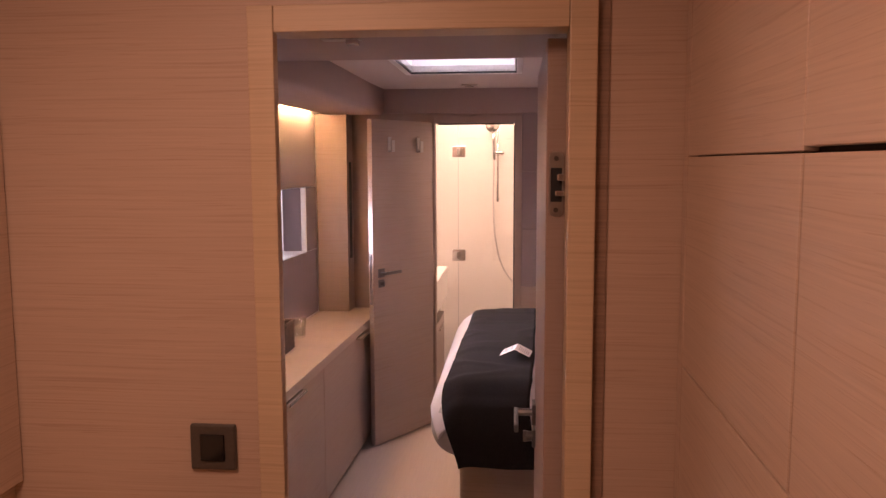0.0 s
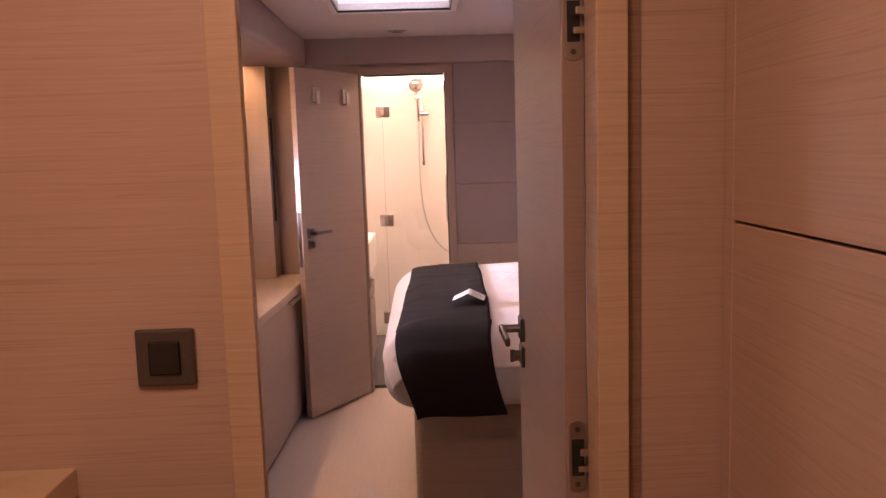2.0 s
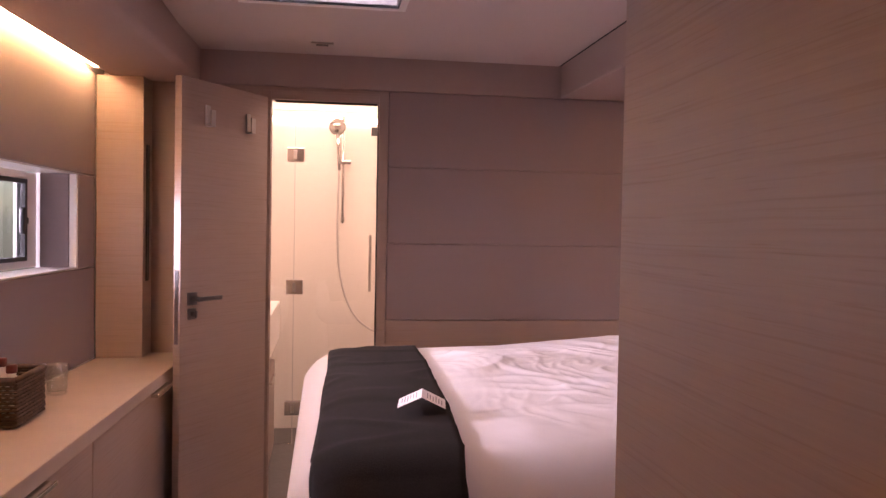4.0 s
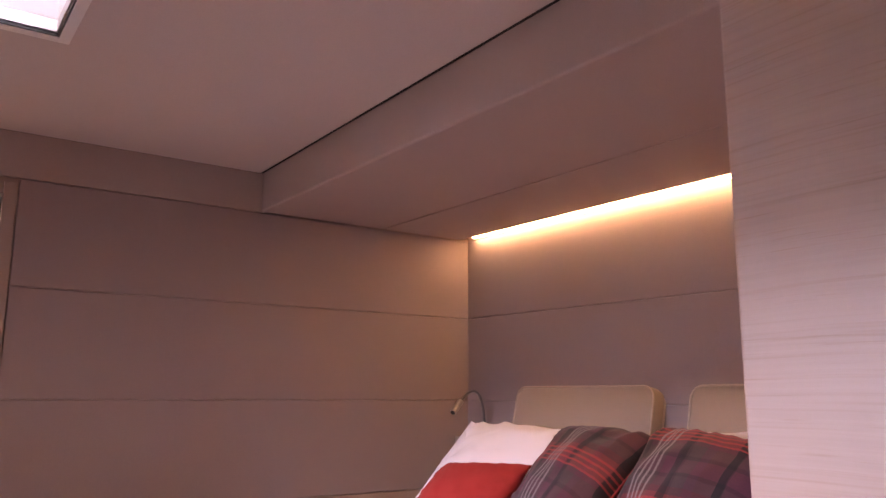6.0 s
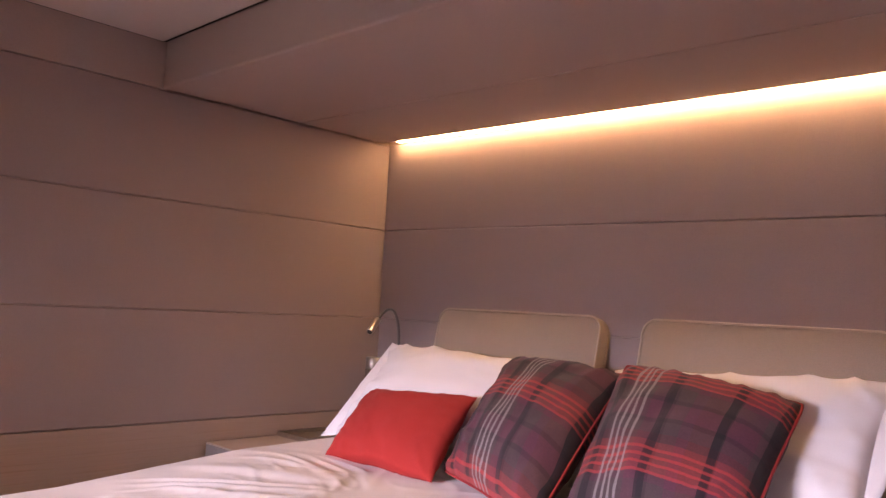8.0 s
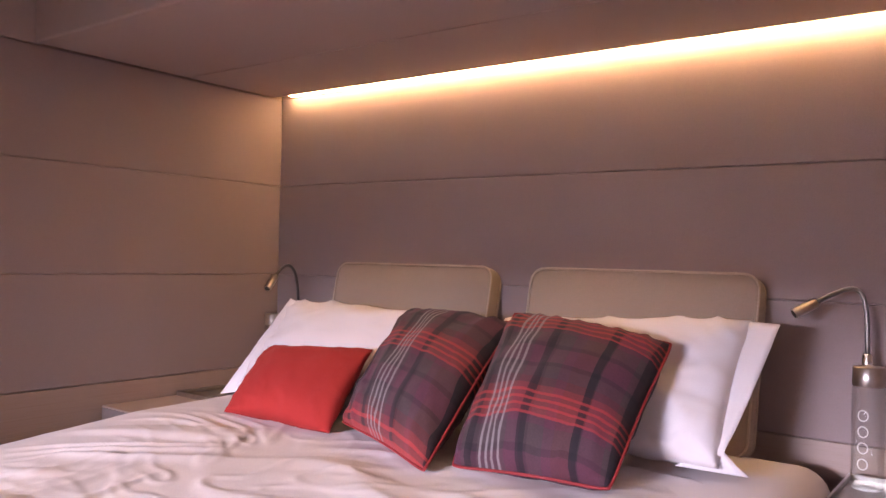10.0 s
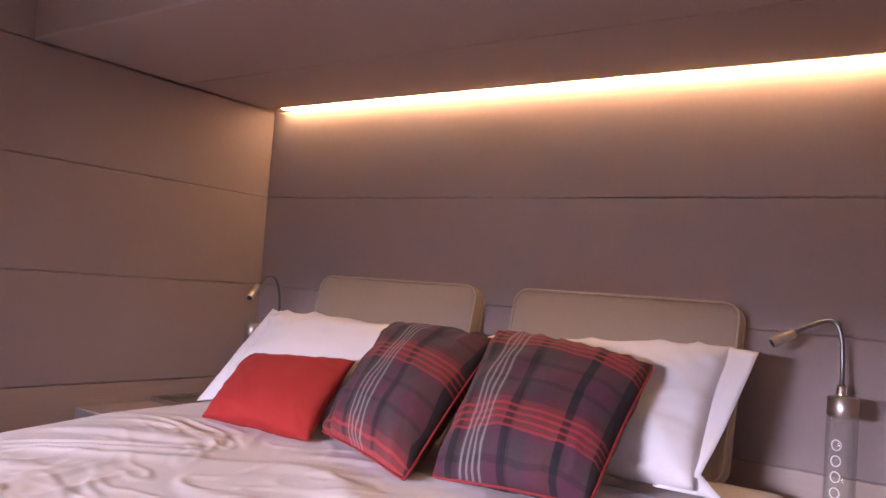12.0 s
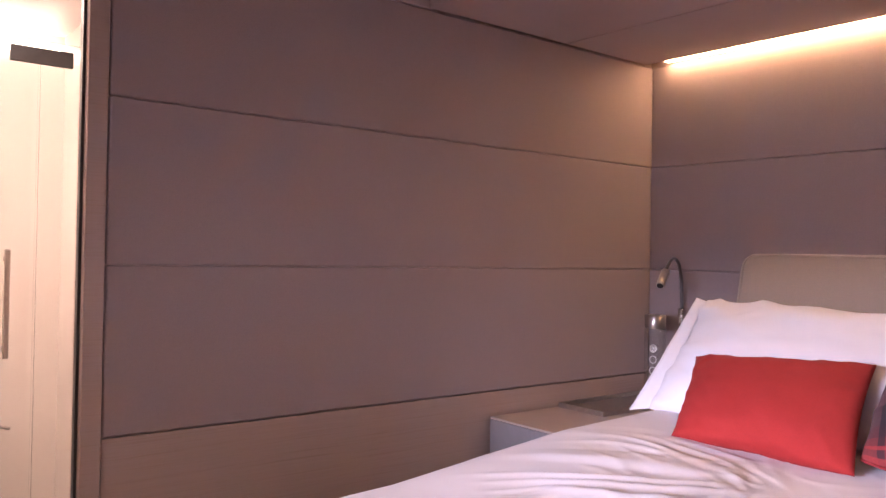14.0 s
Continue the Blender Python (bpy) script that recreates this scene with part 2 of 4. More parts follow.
PLAID_A, PLAID_B = plaid("plaid_wool", -0.04, 0.50), plaid("plaid_wool_offset", 0.20, 0.02)

# ---- mesh helpers ----


def box(bm, x0, x1, y0, y1, z0, z1, bevel=0.0, seg=2):
    made = bmesh.ops.create_cube(bm, size=1.0)["verts"]
    for v in made:
        v.co = Vector(((x0 + x1) / 2 + v.co.x * (x1 - x0), (y0 + y1) / 2 + v.co.y * (y1 - y0), (z0 + z1) / 2 + v.co.z * (z1 - z0)))
    if bevel:
        edges = {e for v in made for e in v.link_edges}
        bmesh.ops.bevel(bm, geom=list(edges), offset=bevel, segments=seg, affect="EDGES", profile=0.5)
    return bm


def slab(*spec, bevel=0.0, seg=2):
    return box(bmesh.new(), *spec, bevel=bevel, seg=seg)


def tube(bm, pts, radius, seg=10, closed=False):
    pts = [Vector(p) for p in pts]
    rings, n = [], len(pts)
    side = None
    for i, p in enumerate(pts):
        a = pts[(i - 1) % n] if closed or i else p
        b = pts[(i + 1) % n] if closed or i < n - 1 else p
        way = (b - a).normalized()
        if side is None:
            side = way.orthogonal().normalized()
        side = (side - way * side.dot(way)).normalized()
        up = way.cross(side)
        r = radius(i / (n - 1)) if callable(radius) else radius
        rings.append([bm.verts.new(p + r * (math.cos(k * math.tau / seg) * side + math.sin(k * math.tau / seg) * up)) for k in range(seg)])
    for i in range(n if closed else n - 1):
        q, w = rings[i], rings[(i + 1) % n]
        for k in range(seg):
            bm.faces.new((q[k], q[(k + 1) % seg], w[(k + 1) % seg], w[k]))
    if not closed:
        bm.faces.new(rings[0][::-1])
        bm.faces.new(rings[-1])
    return bm


def lathe(bm, at, profile, seg=28):
    """Turns a profile of (radius, height) round an upright axis."""
    at = Vector(at)
    rings = [[bm.verts.new(at + Vector((r * math.cos(k * math.tau / seg), r * math.sin(k * math.tau / seg), h))) for k in range(seg)] for r, h in profile]
    for q, w in zip(rings, rings[1:]):
        for k in range(seg):
            bm.faces.new((q[k], q[(k + 1) % seg], w[(k + 1) % seg], w[k]))
    bm.faces.new(rings[0][::-1])
    bm.faces.new(rings[-1])
    return bm


def thing(name, base, label, category, group="", kind=""):
    ob = new(name)
    ob.location = base
    ob.empty_display_size = 0.05
    return tagged(ob, label, category, group, kind)


def origin_of(ob):
    at = Vector()
    while ob:
        at = at + ob.location
        ob = ob.parent
    return at


def part(name, bm, mat, parent=None, label="", smooth=False):
    """Links a bmesh given in metres of the place as one mesh object under a thing or a part."""
    bmesh.ops.recalc_face_normals(bm, faces=bm.faces[:])
    if parent:
        bmesh.ops.translate(bm, vec=-origin_of(parent), verts=bm.verts[:])
    me = bpy.data.meshes.new(name)
    bm.to_mesh(me)
    bm.free()
    me.materials.append(mat)
    if smooth:
        for p in me.polygons:
            p.use_smooth = True
    ob = new(name, me)
    ob.parent = parent
    if label:
        ob["label"] = label
    return ob


def structure(name, bm, mat, label, category):
    return tagged(part(name, bm, mat), label, category, kind="structure")


def lean(bm, rate=0.04, pivot=4.8):
    """The hull side runs slightly askew to the cabin."""
    for v in bm.verts:
        v.co.x += rate * (v.co.y - pivot)
    return bm


def fall(bm, rate=0.006):
    """The joinery over the bed drops a little towards the wardrobe."""
    for v in bm.verts:
        if v.co.z > 1.0:
            v.co.z -= rate * (5.0 - v.co.y)
    return bm


def lean_side(bm):
    """The alcove wall slants from the wardrobe's corner to the bed head."""
    for v in bm.verts:
        v.co.y += 0.126 * (v.co.x - 2.437)
    return fall(bm)


def lean_head(bm, rate=0.006):
    """The bed-head wall stands slightly askew."""
    for v in bm.verts:
        v.co.x += 0.018 * (5.0 - v.co.y)
    return fall(bm, rate)


def turned(bm, m):
    bmesh.ops.transform(bm, matrix=m, verts=bm.verts[:])
    return bm


# ---- the shell of the place ----
FLOOR_Z, CEIL_Z, SOFFIT_Z = 0.0, 2.083, 1.935
NORTH, HEAD, SIDE, ENTRY = 5.0, 2.437, 2.757, 1.484

structure("floor", slab(-1.2, 2.7, -1.6, 6.7, -0.08, FLOOR_Z), FLOOR, "pale smooth laminate cabin floor", "floor")

# entry wall with its doorway
bm = slab(-0.85, 0.184, ENTRY, ENTRY + 0.05, 0, 2.3)
box(bm, 0.689, 1.6, ENTRY, ENTRY + 0.05, 0, 2.3)
box(bm, 0.184, 0.689, ENTRY, ENTRY + 0.05, 1.85, 2.3)
structure("wall_entry", bm, OAK, "pale oak veneer wall with level grain", "wall")

# corridor walls
structure("wall_corridor_left", slab(-0.36, -0.30, -1.5, ENTRY, 0, 2.3), OAK, "pale oak veneer corridor wall", "wall")
structure("wall_corridor_back", slab(-0.36, 1.0, -1.56, -1.5, 0, 2.3), OAK, "plain oak veneer wall closing the corridor", "wall")
right = structure("wall_corridor_right", slab(0.889, 0.95, -1.5, ENTRY, 0, 2.3), DARK, "wall of flush oak locker doors in the corridor", "wall")
for y0, y1, z0, z1 in ((1.452, 1.482, 0.0, 2.2), (0.958, 1.449, 1.6468, 2.2), (-1.5, 0.955, 1.651, 2.2), (0.958, 1.449, 1.313, 1.645), (0.958, 1.449, 0.0, 1.309), (0.2, 0.953, 0.0, 1.645), (-1.5, 0.196, 0.0, 1.645)):
    part("panel", slab(0.872, 0.888, y0, y1, z0, z1, bevel=0.0012, seg=1), OAK, right)
structure("ceiling_corridor", slab(-0.36, 0.95, -1.5, ENTRY, 2.12, 2.18), VINYL, "pale vinyl corridor ceiling", "ceiling")

# north wall: bathroom doorway, upholstered panels above an oak band
bm = slab(-0.75, 0.115, NORTH + 0.012, NORTH + 0.06, 0, 2.2)
box(bm, 0.598, 2.5, NORTH + 0.012, NORTH + 0.06, 0, 2.2)
box(bm, 0.115, 0.598, NORTH + 0.012, NORTH + 0.06, 1.876, 2.2)
north = structure("wall_north", bm, OAK_PALE, "oak wall with upholstered taupe panels and bathroom doorway", "wall")
ROWS_Z = ((0.879, 1.2348), (1.2358, 1.5858), (1.5868, 1.934))
for z0, z1 in ROWS_Z:
    part("panel", slab(0.642, HEAD + 0.002, NORTH - 0.004, NORTH + 0.011, z0, z1, bevel=0.005, seg=3), FABRIC, north, "taupe upholstered wall panel")
part("oak_band", slab(0.642, HEAD - 0.002, NORTH - 0.001, NORTH + 0.011, 0.0, 0.876, bevel=0.001), OAK_PALE, north)
part("fascia", slab(-0.62, 1.475, NORTH - 0.006, NORTH + 0.011, 1.936, 2.2, bevel=0.001), SOFFIT, north)

# bed-head wall
head = structure("wall_head", lean_head(slab(HEAD + 0.012, HEAD + 0.07, 2.4, 5.1, 0, 2.2)), OAK_PALE, "bed-head wall with upholstered taupe panels", "wall")
for z0, z1 in ROWS_Z:
    part("panel", lean_head(slab(HEAD - 0.003, HEAD + 0.011, SIDE - 0.002, NORTH - 0.0045, z0, z1, bevel=0.005, seg=3)), FABRIC, head, "taupe upholstered wall panel")
part("oak_band", lean_head(slab(HEAD, HEAD + 0.011, SIDE - 0.002, NORTH - 0.006, 0.0, 0.876, bevel=0.001)), OAK_PALE, head)

# side wall of the bed alcove
side = structure("wall_alcove", lean_side(slab(0.92, HEAD + 0.10, SIDE - 0.06, SIDE - 0.012, 0, 2.2)), OAK_PALE, "slanting alcove wall with upholstered taupe panels", "wall")
for z0, z1 in ROWS_Z:
    part("panel", lean_side(slab(0.90, HEAD + 0.035, SIDE - 0.0115, SIDE, z0, z1, bevel=0.005, seg=3)), FABRIC, side, "taupe upholstered wall panel")
part("oak_band", lean_side(slab(0.90, HEAD + 0.035, SIDE - 0.0115, SIDE - 0.002, 0, 0.876, bevel=0.001)), OAK_PALE, side)
structure("wall_wardrobe_back", slab(1.50, 1.56, 1.5, 2.57, 0, 2.2), OAK_PALE, "plain wall behind the wardrobe", "wall")

# ceiling with the hatch opening, its joint's shade, and the soffits round it
bm = slab(-0.21, 0.075, 2.50, 4.980, CEIL_Z, CEIL_Z + 0.03)
box(bm, 0.612, 1.441, 2.50, 4.980, CEIL_Z, CEIL_Z + 0.03)
box(bm, 0.075, 0.612, 2.50, 3.59, CEIL_Z, CEIL_Z + 0.03)
box(bm, 0.075, 0.612, 4.155, 4.980, CEIL_Z, CEIL_Z + 0.03)
structure("ceiling", bm, VINYL, "off-white vinyl ceiling panel with a hatch opening", "ceiling")
# unseen backing, coloured dark so the open joint reads as shade
bm = slab(-0.75, 0.04, 1.5, 5.1, 2.14, 2.2)
box(bm, 0.66, 2.5, 1.5, 5.1, 2.14, 2.2)
box(bm, 0.04, 0.66, 1.5, 3.54, 2.14, 2.2)
box(bm, 0.04, 0.66, 4.20, 5.1, 2.14, 2.2)
structure("ceiling_deck", bm, DARK, "deck above the ceiling panel, coloured dark as the joint's shade", "ceiling")
bm = slab(1.455, 1.990, 2.565, NORTH - 0.007, SOFFIT_Z, 2.13, bevel=0.008, seg=3)
box(bm, 1.993, HEAD - 0.045, 2.565, NORTH - 0.007, SOFFIT_Z + 0.001, 2.13, bevel=0.003)
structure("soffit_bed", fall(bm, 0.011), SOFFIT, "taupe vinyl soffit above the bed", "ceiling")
# strips up inside the joint, with its shade painted on as dark colour
bm = slab(1.4475, 1.4545, 2.565, NORTH - 0.012, CEIL_Z + 0.003, 2.13)
box(bm, -0.19, 1.447, NORTH - 0.0125, NORTH - 0.0065, CEIL_Z + 0.003, 2.13)
structure("ceiling_gap_shade", bm, DARK, "recessed joint round the ceiling panel, its shade painted dark", "trim")
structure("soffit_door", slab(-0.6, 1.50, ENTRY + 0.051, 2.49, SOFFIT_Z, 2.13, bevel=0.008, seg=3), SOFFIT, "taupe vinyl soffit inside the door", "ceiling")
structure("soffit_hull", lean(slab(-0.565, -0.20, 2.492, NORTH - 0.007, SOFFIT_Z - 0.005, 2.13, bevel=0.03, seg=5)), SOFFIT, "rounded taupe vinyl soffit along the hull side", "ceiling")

# hull side wall with the window opening
bm = slab(-0.76, -0.612, 1.5, 2.9, 0, 2.2)
box(bm, -0.76, -0.612, 4.65, 5.05, 0, 2.2)
box(bm, -0.76, -0.612, 2.9, 4.65, 0, 1.125)
box(bm, -0.76, -0.612, 2.9, 4.65, 1.498, 2.2)
hull = structure("wall_hull", lean(bm), WHITE, "hull side with upholstered panels and a window recess", "wall")
for y0, y1, z0, z1 in ((1.54, 4.845, 1.502, 1.93), (4.653, 4.845, 1.125, 1.498), (1.54, 2.897, 1.125, 1.498), (1.54, 4.845, 0.737, 1.121)):
    part("panel", lean(slab(-0.611, -0.597, y0, y1, z0, z1, bevel=0.005, seg=3)), FABRIC, hull, "taupe upholstered wall panel")

# ---- doors ----


def casing(name, x0, x1, z1, y, depth, wide, mat, label, left_back=0.055):
    """A door frame of two posts and a head on the face of a wall."""
    ob = thing(name, ((x0 + x1) / 2, y, 0), label, "door frame", kind="structure")
    part("post", slab(x0 - wide, x0, y - depth, y + left_back, 0, z1 + wide, bevel=0.002), mat, ob)
    part("post", slab(x1, x1 + wide, y - depth, y + 0.055, 0, z1 + wide, bevel=0.002), mat, ob)
    part("head", slab(x0 + 0.0005, x1 - 0.0005, y - depth, y + 0.055, z1 + 0.0005, z1 + wide, bevel=0.002), mat, ob)
    return ob


entry_frame = casing("door_frame_1", 0.209, 0.688, 1.849, ENTRY - 0.001, 0.018, 0.044, OAK_EDGE, "oak door frame of the cabin entrance", 0.006)
# groove beside the post: its shade is put into this strip's darker colour
part("shadow_gap", slab(0.7325, 0.752, ENTRY - 0.004, ENTRY - 0.0005, 0, 2.1), veneer("shaded_oak_strip", (0.30, 0.20, 0.145)), entry_frame)
bath_frame = casing("door_frame_2", 0.112, 0.599, 1.877, NORTH - 0.002, 0.006, 0.04, OAK_PALE, "oak door frame of the bathroom")
part("seal", slab(0.5925, 0.5985, NORTH + 0.012, NORTH + 0.03, 0, 1.87), BLACK, bath_frame, "black rubber seal")
part("seal", slab(0.13, 0.59, NORTH + 0.012, NORTH + 0.03, 1.868, 1.876), BLACK, bath_frame, "black rubber seal")


def lever_set(leaf, at, along, out):
    """A square rose with a flat lever, and a smaller rose with a thumb turn under it."""
    at, along, out, up = Vector(at), Vector(along).normalized(), Vector(out).normalized(), Vector((0, 0, 1))
    frame_m = Matrix((( along.x, out.x, 0, at.x), (along.y, out.y, 0, at.y), (0, 0, 1, at.z), (0, 0, 0, 1)))
    handle = part("door_handle", turned(slab(-0.025, 0.025, 0, 0.009, -0.025, 0.025, bevel=0.002), frame_m), NECK, leaf, "satin chrome lever handle")
    part("lever", turned(box(tube(bmesh.new(), [(0, 0.008, 0), (0, 0.05, 0)], 0.009), -0.012, 0.125, 0.042, 0.052, -0.009, 0.009, bevel=0.003), frame_m), NECK, handle)
    lock = part("thumb_turn", turned(slab(-0.022, 0.022, 0, 0.008, -0.082, -0.038, bevel=0.002), frame_m), NECK, leaf, "satin chrome lock rose")
    part("knob", turned(box(tube(bmesh.new(), [(0, 0.007, -0.06), (0, 0.022, -0.06)], 0.012, seg=16), -0.004, 0.004, 0.02, 0.03, -0.074, -0.046, bevel=0.002), frame_m), NECK, lock)


entry_door = thing("door_1", (0.672, 1.545, 0.012), "open pale oak cabin door with chrome lever", "door")
part("leaf", slab(0.656, 0.690, 1.548, 2.122, 0.012, 1.845, bevel=0.002), OAK_PALE, entry_door)
lever_set(entry_door, (0.656, 2.05, 1.035), (0, -1, 0), (-1, 0, 0))
for z in (1.60, 0.945):
    bm = slab(0.6605, 0.6855, 1.5455, 1.5478, z - 0.056, z + 0.056)
    ends = [e for e in bm.edges if abs(e.verts[0].co.y - e.verts[1].co.y) > 0.001]
    bmesh.ops.bevel(bm, geom=ends, offset=0.011, segments=5, affect="EDGES", profile=0.5)
    hinge = part("hinge", bm, STEEL, entry_door, "steel concealed hinge plate")
    part("pocket", slab(0.664, 0.683, 1.5446, 1.5454, z - 0.030, z + 0.028), BLACK, hinge)
    for dz in (-0.044, 0.044):
        part("screw", turned(tube(bmesh.new(), [(0, 0, 0), (0, -0.0012, 0)], 0.0042, seg=12), Matrix.Translation((0.673, 1.5455, z + dz))), NECK, hinge)
    part("link", box(slab(0.671, 0.688, 1.533, 1.5445, z - 0.020, z - 0.010, bevel=0.002), 0.674, 0.688, 1.530, 1.5445, z + 0.006, z + 0.018, bevel=0.002), CHROME, hinge)
part("latch_plate", slab(0.665, 0.681, 2.1215, 2.1235, 0.92, 1.10), CHROME, entry_door, "chrome latch plate")

hinge_at, free_at = Vector((0.100, 4.968, 0)), Vector((-0.190, 4.512, 0))
along = (hinge_at - free_at).normalized()
out = Vector((along.y, -along.x, 0))
leaf_m = Matrix(((along.x, out.x, 0, free_at.x), (along.y, out.y, 0, free_at.y), (0, 0, 1, 0), (0, 0, 0, 1)))
leaf_w = (hinge_at - free_at).length
bath_door = thing("door_2", (*hinge_at.xy, 0.012), "open pale oak bathroom door with chrome lever and coat hooks", "door")
part("leaf", turned(slab(0, leaf_w, -0.034, 0, 0.012, 1.88, bevel=0.002), leaf_m), OAK_PALE, bath_door)
lever_set(bath_door, leaf_m @ Vector((0.062, 0, 1.015)), along, out)
part("latch_plate", turned(slab(-0.0025, 0.0005, -0.026, -0.008, 0.84, 1.13), leaf_m), CHROME, bath_door, "chrome latch plate")
for u in (0.145, 0.40):
    hook = part("coat_hook", turned(slab(u - 0.014, u + 0.014, 0, 0.006, 1.70, 1.785, bevel=0.002), leaf_m), HOOK, bath_door, "grey metal coat hook")
    part("prong", turned(box(slab(u - 0.014, u + 0.014, 0.006, 0.032, 1.700, 1.708, bevel=0.001), u - 0.014, u + 0.014, 0.026, 0.032, 1.7085, 1.765, bevel=0.001), leaf_m), HOOK, hook)

# ---- corridor ----
plate = thing("light_switch", (0.079, ENTRY, 1.143), "square bronze light switch plate with a black rocker", "switch")
bm = slab(0.038, 0.120, ENTRY - 0.011, ENTRY - 0.0005, 1.102, 1.184, bevel=0.004, seg=3)
part("plate", bm, BRONZE, plate)
part("rocker", slab(0.057, 0.101, ENTRY - 0.0145, ENTRY - 0.0105, 1.119, 1.167, bevel=0.002), ROCKER, plate)

low = thing("corridor_cabinet", (-0.18, 1.0, 0), "low pale oak cabinet with a thick top in the corridor", "cabinet")
part("body", slab(-0.299, -0.075, 0.45, 1.470, 0.0, 0.944, bevel=0.002), OAK, low)
part("worktop", slab(-0.299, -0.062, 0.44, ENTRY - 0.001, 0.945, 0.985, bevel=0.002), OAK_EDGE, low)
high = thing("wall_locker", (-0.29, 1.0, 1.07), "flush oak wall locker on the corridor wall", "cabinet")
part("door", slab(-0.2995, -0.280, 0.4, ENTRY - 0.004, 1.068, 1.862, bevel=0.0015), OAK, high)

# ---- hull side furniture ----
TOP = 0.735
SPLITS = (2.05, 2.95, 3.72, 4.985)
for i, (y0, y1) in enumerate(zip(SPLITS, SPLITS[1:])):
    unit = thing("cabinet", (-0.42, (y0 + y1) / 2, 0), "pale oak base cabinet with a flush door under the worktop", "cabinet", "base cabinets along the hull")
    part("body", lean(slab(-0.596, -0.262, y0 + 0.001, y1 - 0.001, 0.06, TOP - 0.046)), OAK_PALE, unit)
    part("plinth", lean(slab(-0.596, -0.275, y0 + 0.001, y1 - 0.001, 0.0, 0.059)), DARK, unit)
    door = part("door", lean(slab(-0.2615, -0.243, y0 + 0.0025, y1 - 0.0025, 0.03, TOP - 0.046, bevel=0.0015)), OAK_PALE, unit)
    mid = (3.255, 4.46)[i - 1] if i else 2.5
    part("handle", lean(slab(-0.2425, -0.212, mid - 0.115, mid + 0.115, TOP - 0.064, TOP - 0.050, bevel=0.003)), CHROME, door, "satin chrome edge pull")
worktop = tagged(part("worktop", lean(slab(-0.596, -0.232, 1.60, 4.993, TOP - 0.045, TOP, bevel=0.003)), COUNTER), "long pale worktop along the hull side", "worktop")
tall = thing("tall_cabinet", (-0.5, 4.92, TOP), "tall narrow oak cabinet standing on the worktop", "cabinet")
part("body", lean(slab(-0.596, -0.405, 4.848, 4.99, TOP + 0.0005, 1.928, bevel=0.003)), OAK_PALE, tall)
part("handle", lean(slab(-0.4045, -0.398, 4.885, 4.90, 1.06, 1.645, bevel=0.002)), BLACK, tall, "long black vertical pull")
part("handle", lean(slab(-0.4045, -0.398, 4.910, 4.925, 1.06, 1.645, bevel=0.002)), BLACK, tall, "long black vertical pull")

led = thing("led_strip", (-0.55, 3.6, 1.925), "warm white light strip above the hull panels", "light")
part("profile", lean(slab(-0.584, -0.566, 2.6, 4.80, 1.951, 1.962)), WHITE, led)
part("diffuser", lean(slab(-0.583, -0.567, 2.61, 4.79, 1.9455, 1.9505)), HULL_LED, led)

window = thing("window_1", (-0.67, 3.9, 1.125), "hull window with white frame in a deep recess", "window", kind="structure")
bm = lean(slab(-0.765, -0.735, 2.905, 2.95, 1.13, 1.495, bevel=0.004))
for spec in ((4.515, 4.64, 1.13, 1.495), (2.95, 4.515, 1.13, 1.16), (2.95, 4.515, 1.465, 1.495)):
    lean(box(bm, -0.765, -0.735, *spec, bevel=0.004))
part("window_frame", bm, WHITE, window)
bm = bmesh.new()
for spec in ((2.95, 2.97, 1.16, 1.465), (4.495, 4.515, 1.16, 1.465), (2.97, 4.495, 1.16, 1.175), (2.97, 4.495, 1.45, 1.465)):
    box(bm, -0.7655, -0.7335, *spec)
part("gasket", lean(bm), BLACK, window, "black rubber gasket")
pane = part("pane", lean(slab(-0.755, -0.750, 2.97, 4.495, 1.175, 1.45)), PANE, window, "clear glass pane")
pane.visible_shadow = False
part("reveal", lean(slab(-0.7345, -0.628, 4.632, 4.6495, 1.1255, 1.4975, bevel=0.003)), FABRIC, window, "taupe lining of the recess")
part("lip", lean(slab(-0.6275, -0.598, 4.634, 4.6495, 1.1255, 1.4975, bevel=0.004)), WHITE, window, "white edge of the recess")
part("sill", lean(slab(-0.7345, -0.594, 2.905, 4.6315, 1.1255, 1.1295, bevel=0.001)), WHITE, window, "white window sill")
catch_z = 1.31
part("latch", lean(box(slab(-0.7335, -0.715, 4.438, 4.462, catch_z - 0.05, catch_z + 0.05, bevel=0.006), -0.7335, -0.72, 4.462, 4.496, catch_z - 0.012, catch_z + 0.012, bevel=0.003)), BLACK, window, "black window latch")
tagged(part("backdrop", slab(-3.6, -3.55, 0.0, 8.0, -0.5, 5.0), DAYLIGHT), "bright hazy daylight outside the window", "backdrop", kind="structure")

hatch = thing("window_2", (0.343, 3.872, CEIL_Z), "bright deck hatch in the ceiling with a white frame", "hatch", kind="structure")
HX0, HX1, HY0, HY1 = 0.076, 0.611, 3.591, 4.154


def ring(d0, d1, z0, z1, bevel=0.0):
    """A square ring between two insets from the hatch opening."""
    bm = bmesh.new()
    for spec in ((HX0 + d0, HX0 + d1, HY0 + d0, HY1 - d0), (HX1 - d1, HX1 - d0, HY0 + d0, HY1 - d0), (HX0 + d1, HX1 - d1, HY0 + d0, HY0 + d1), (HX0 + d1, HX1 - d1, HY1 - d1, HY1 - d0)):
        box(bm, *spec, z0, z1, bevel=bevel)
    return bm


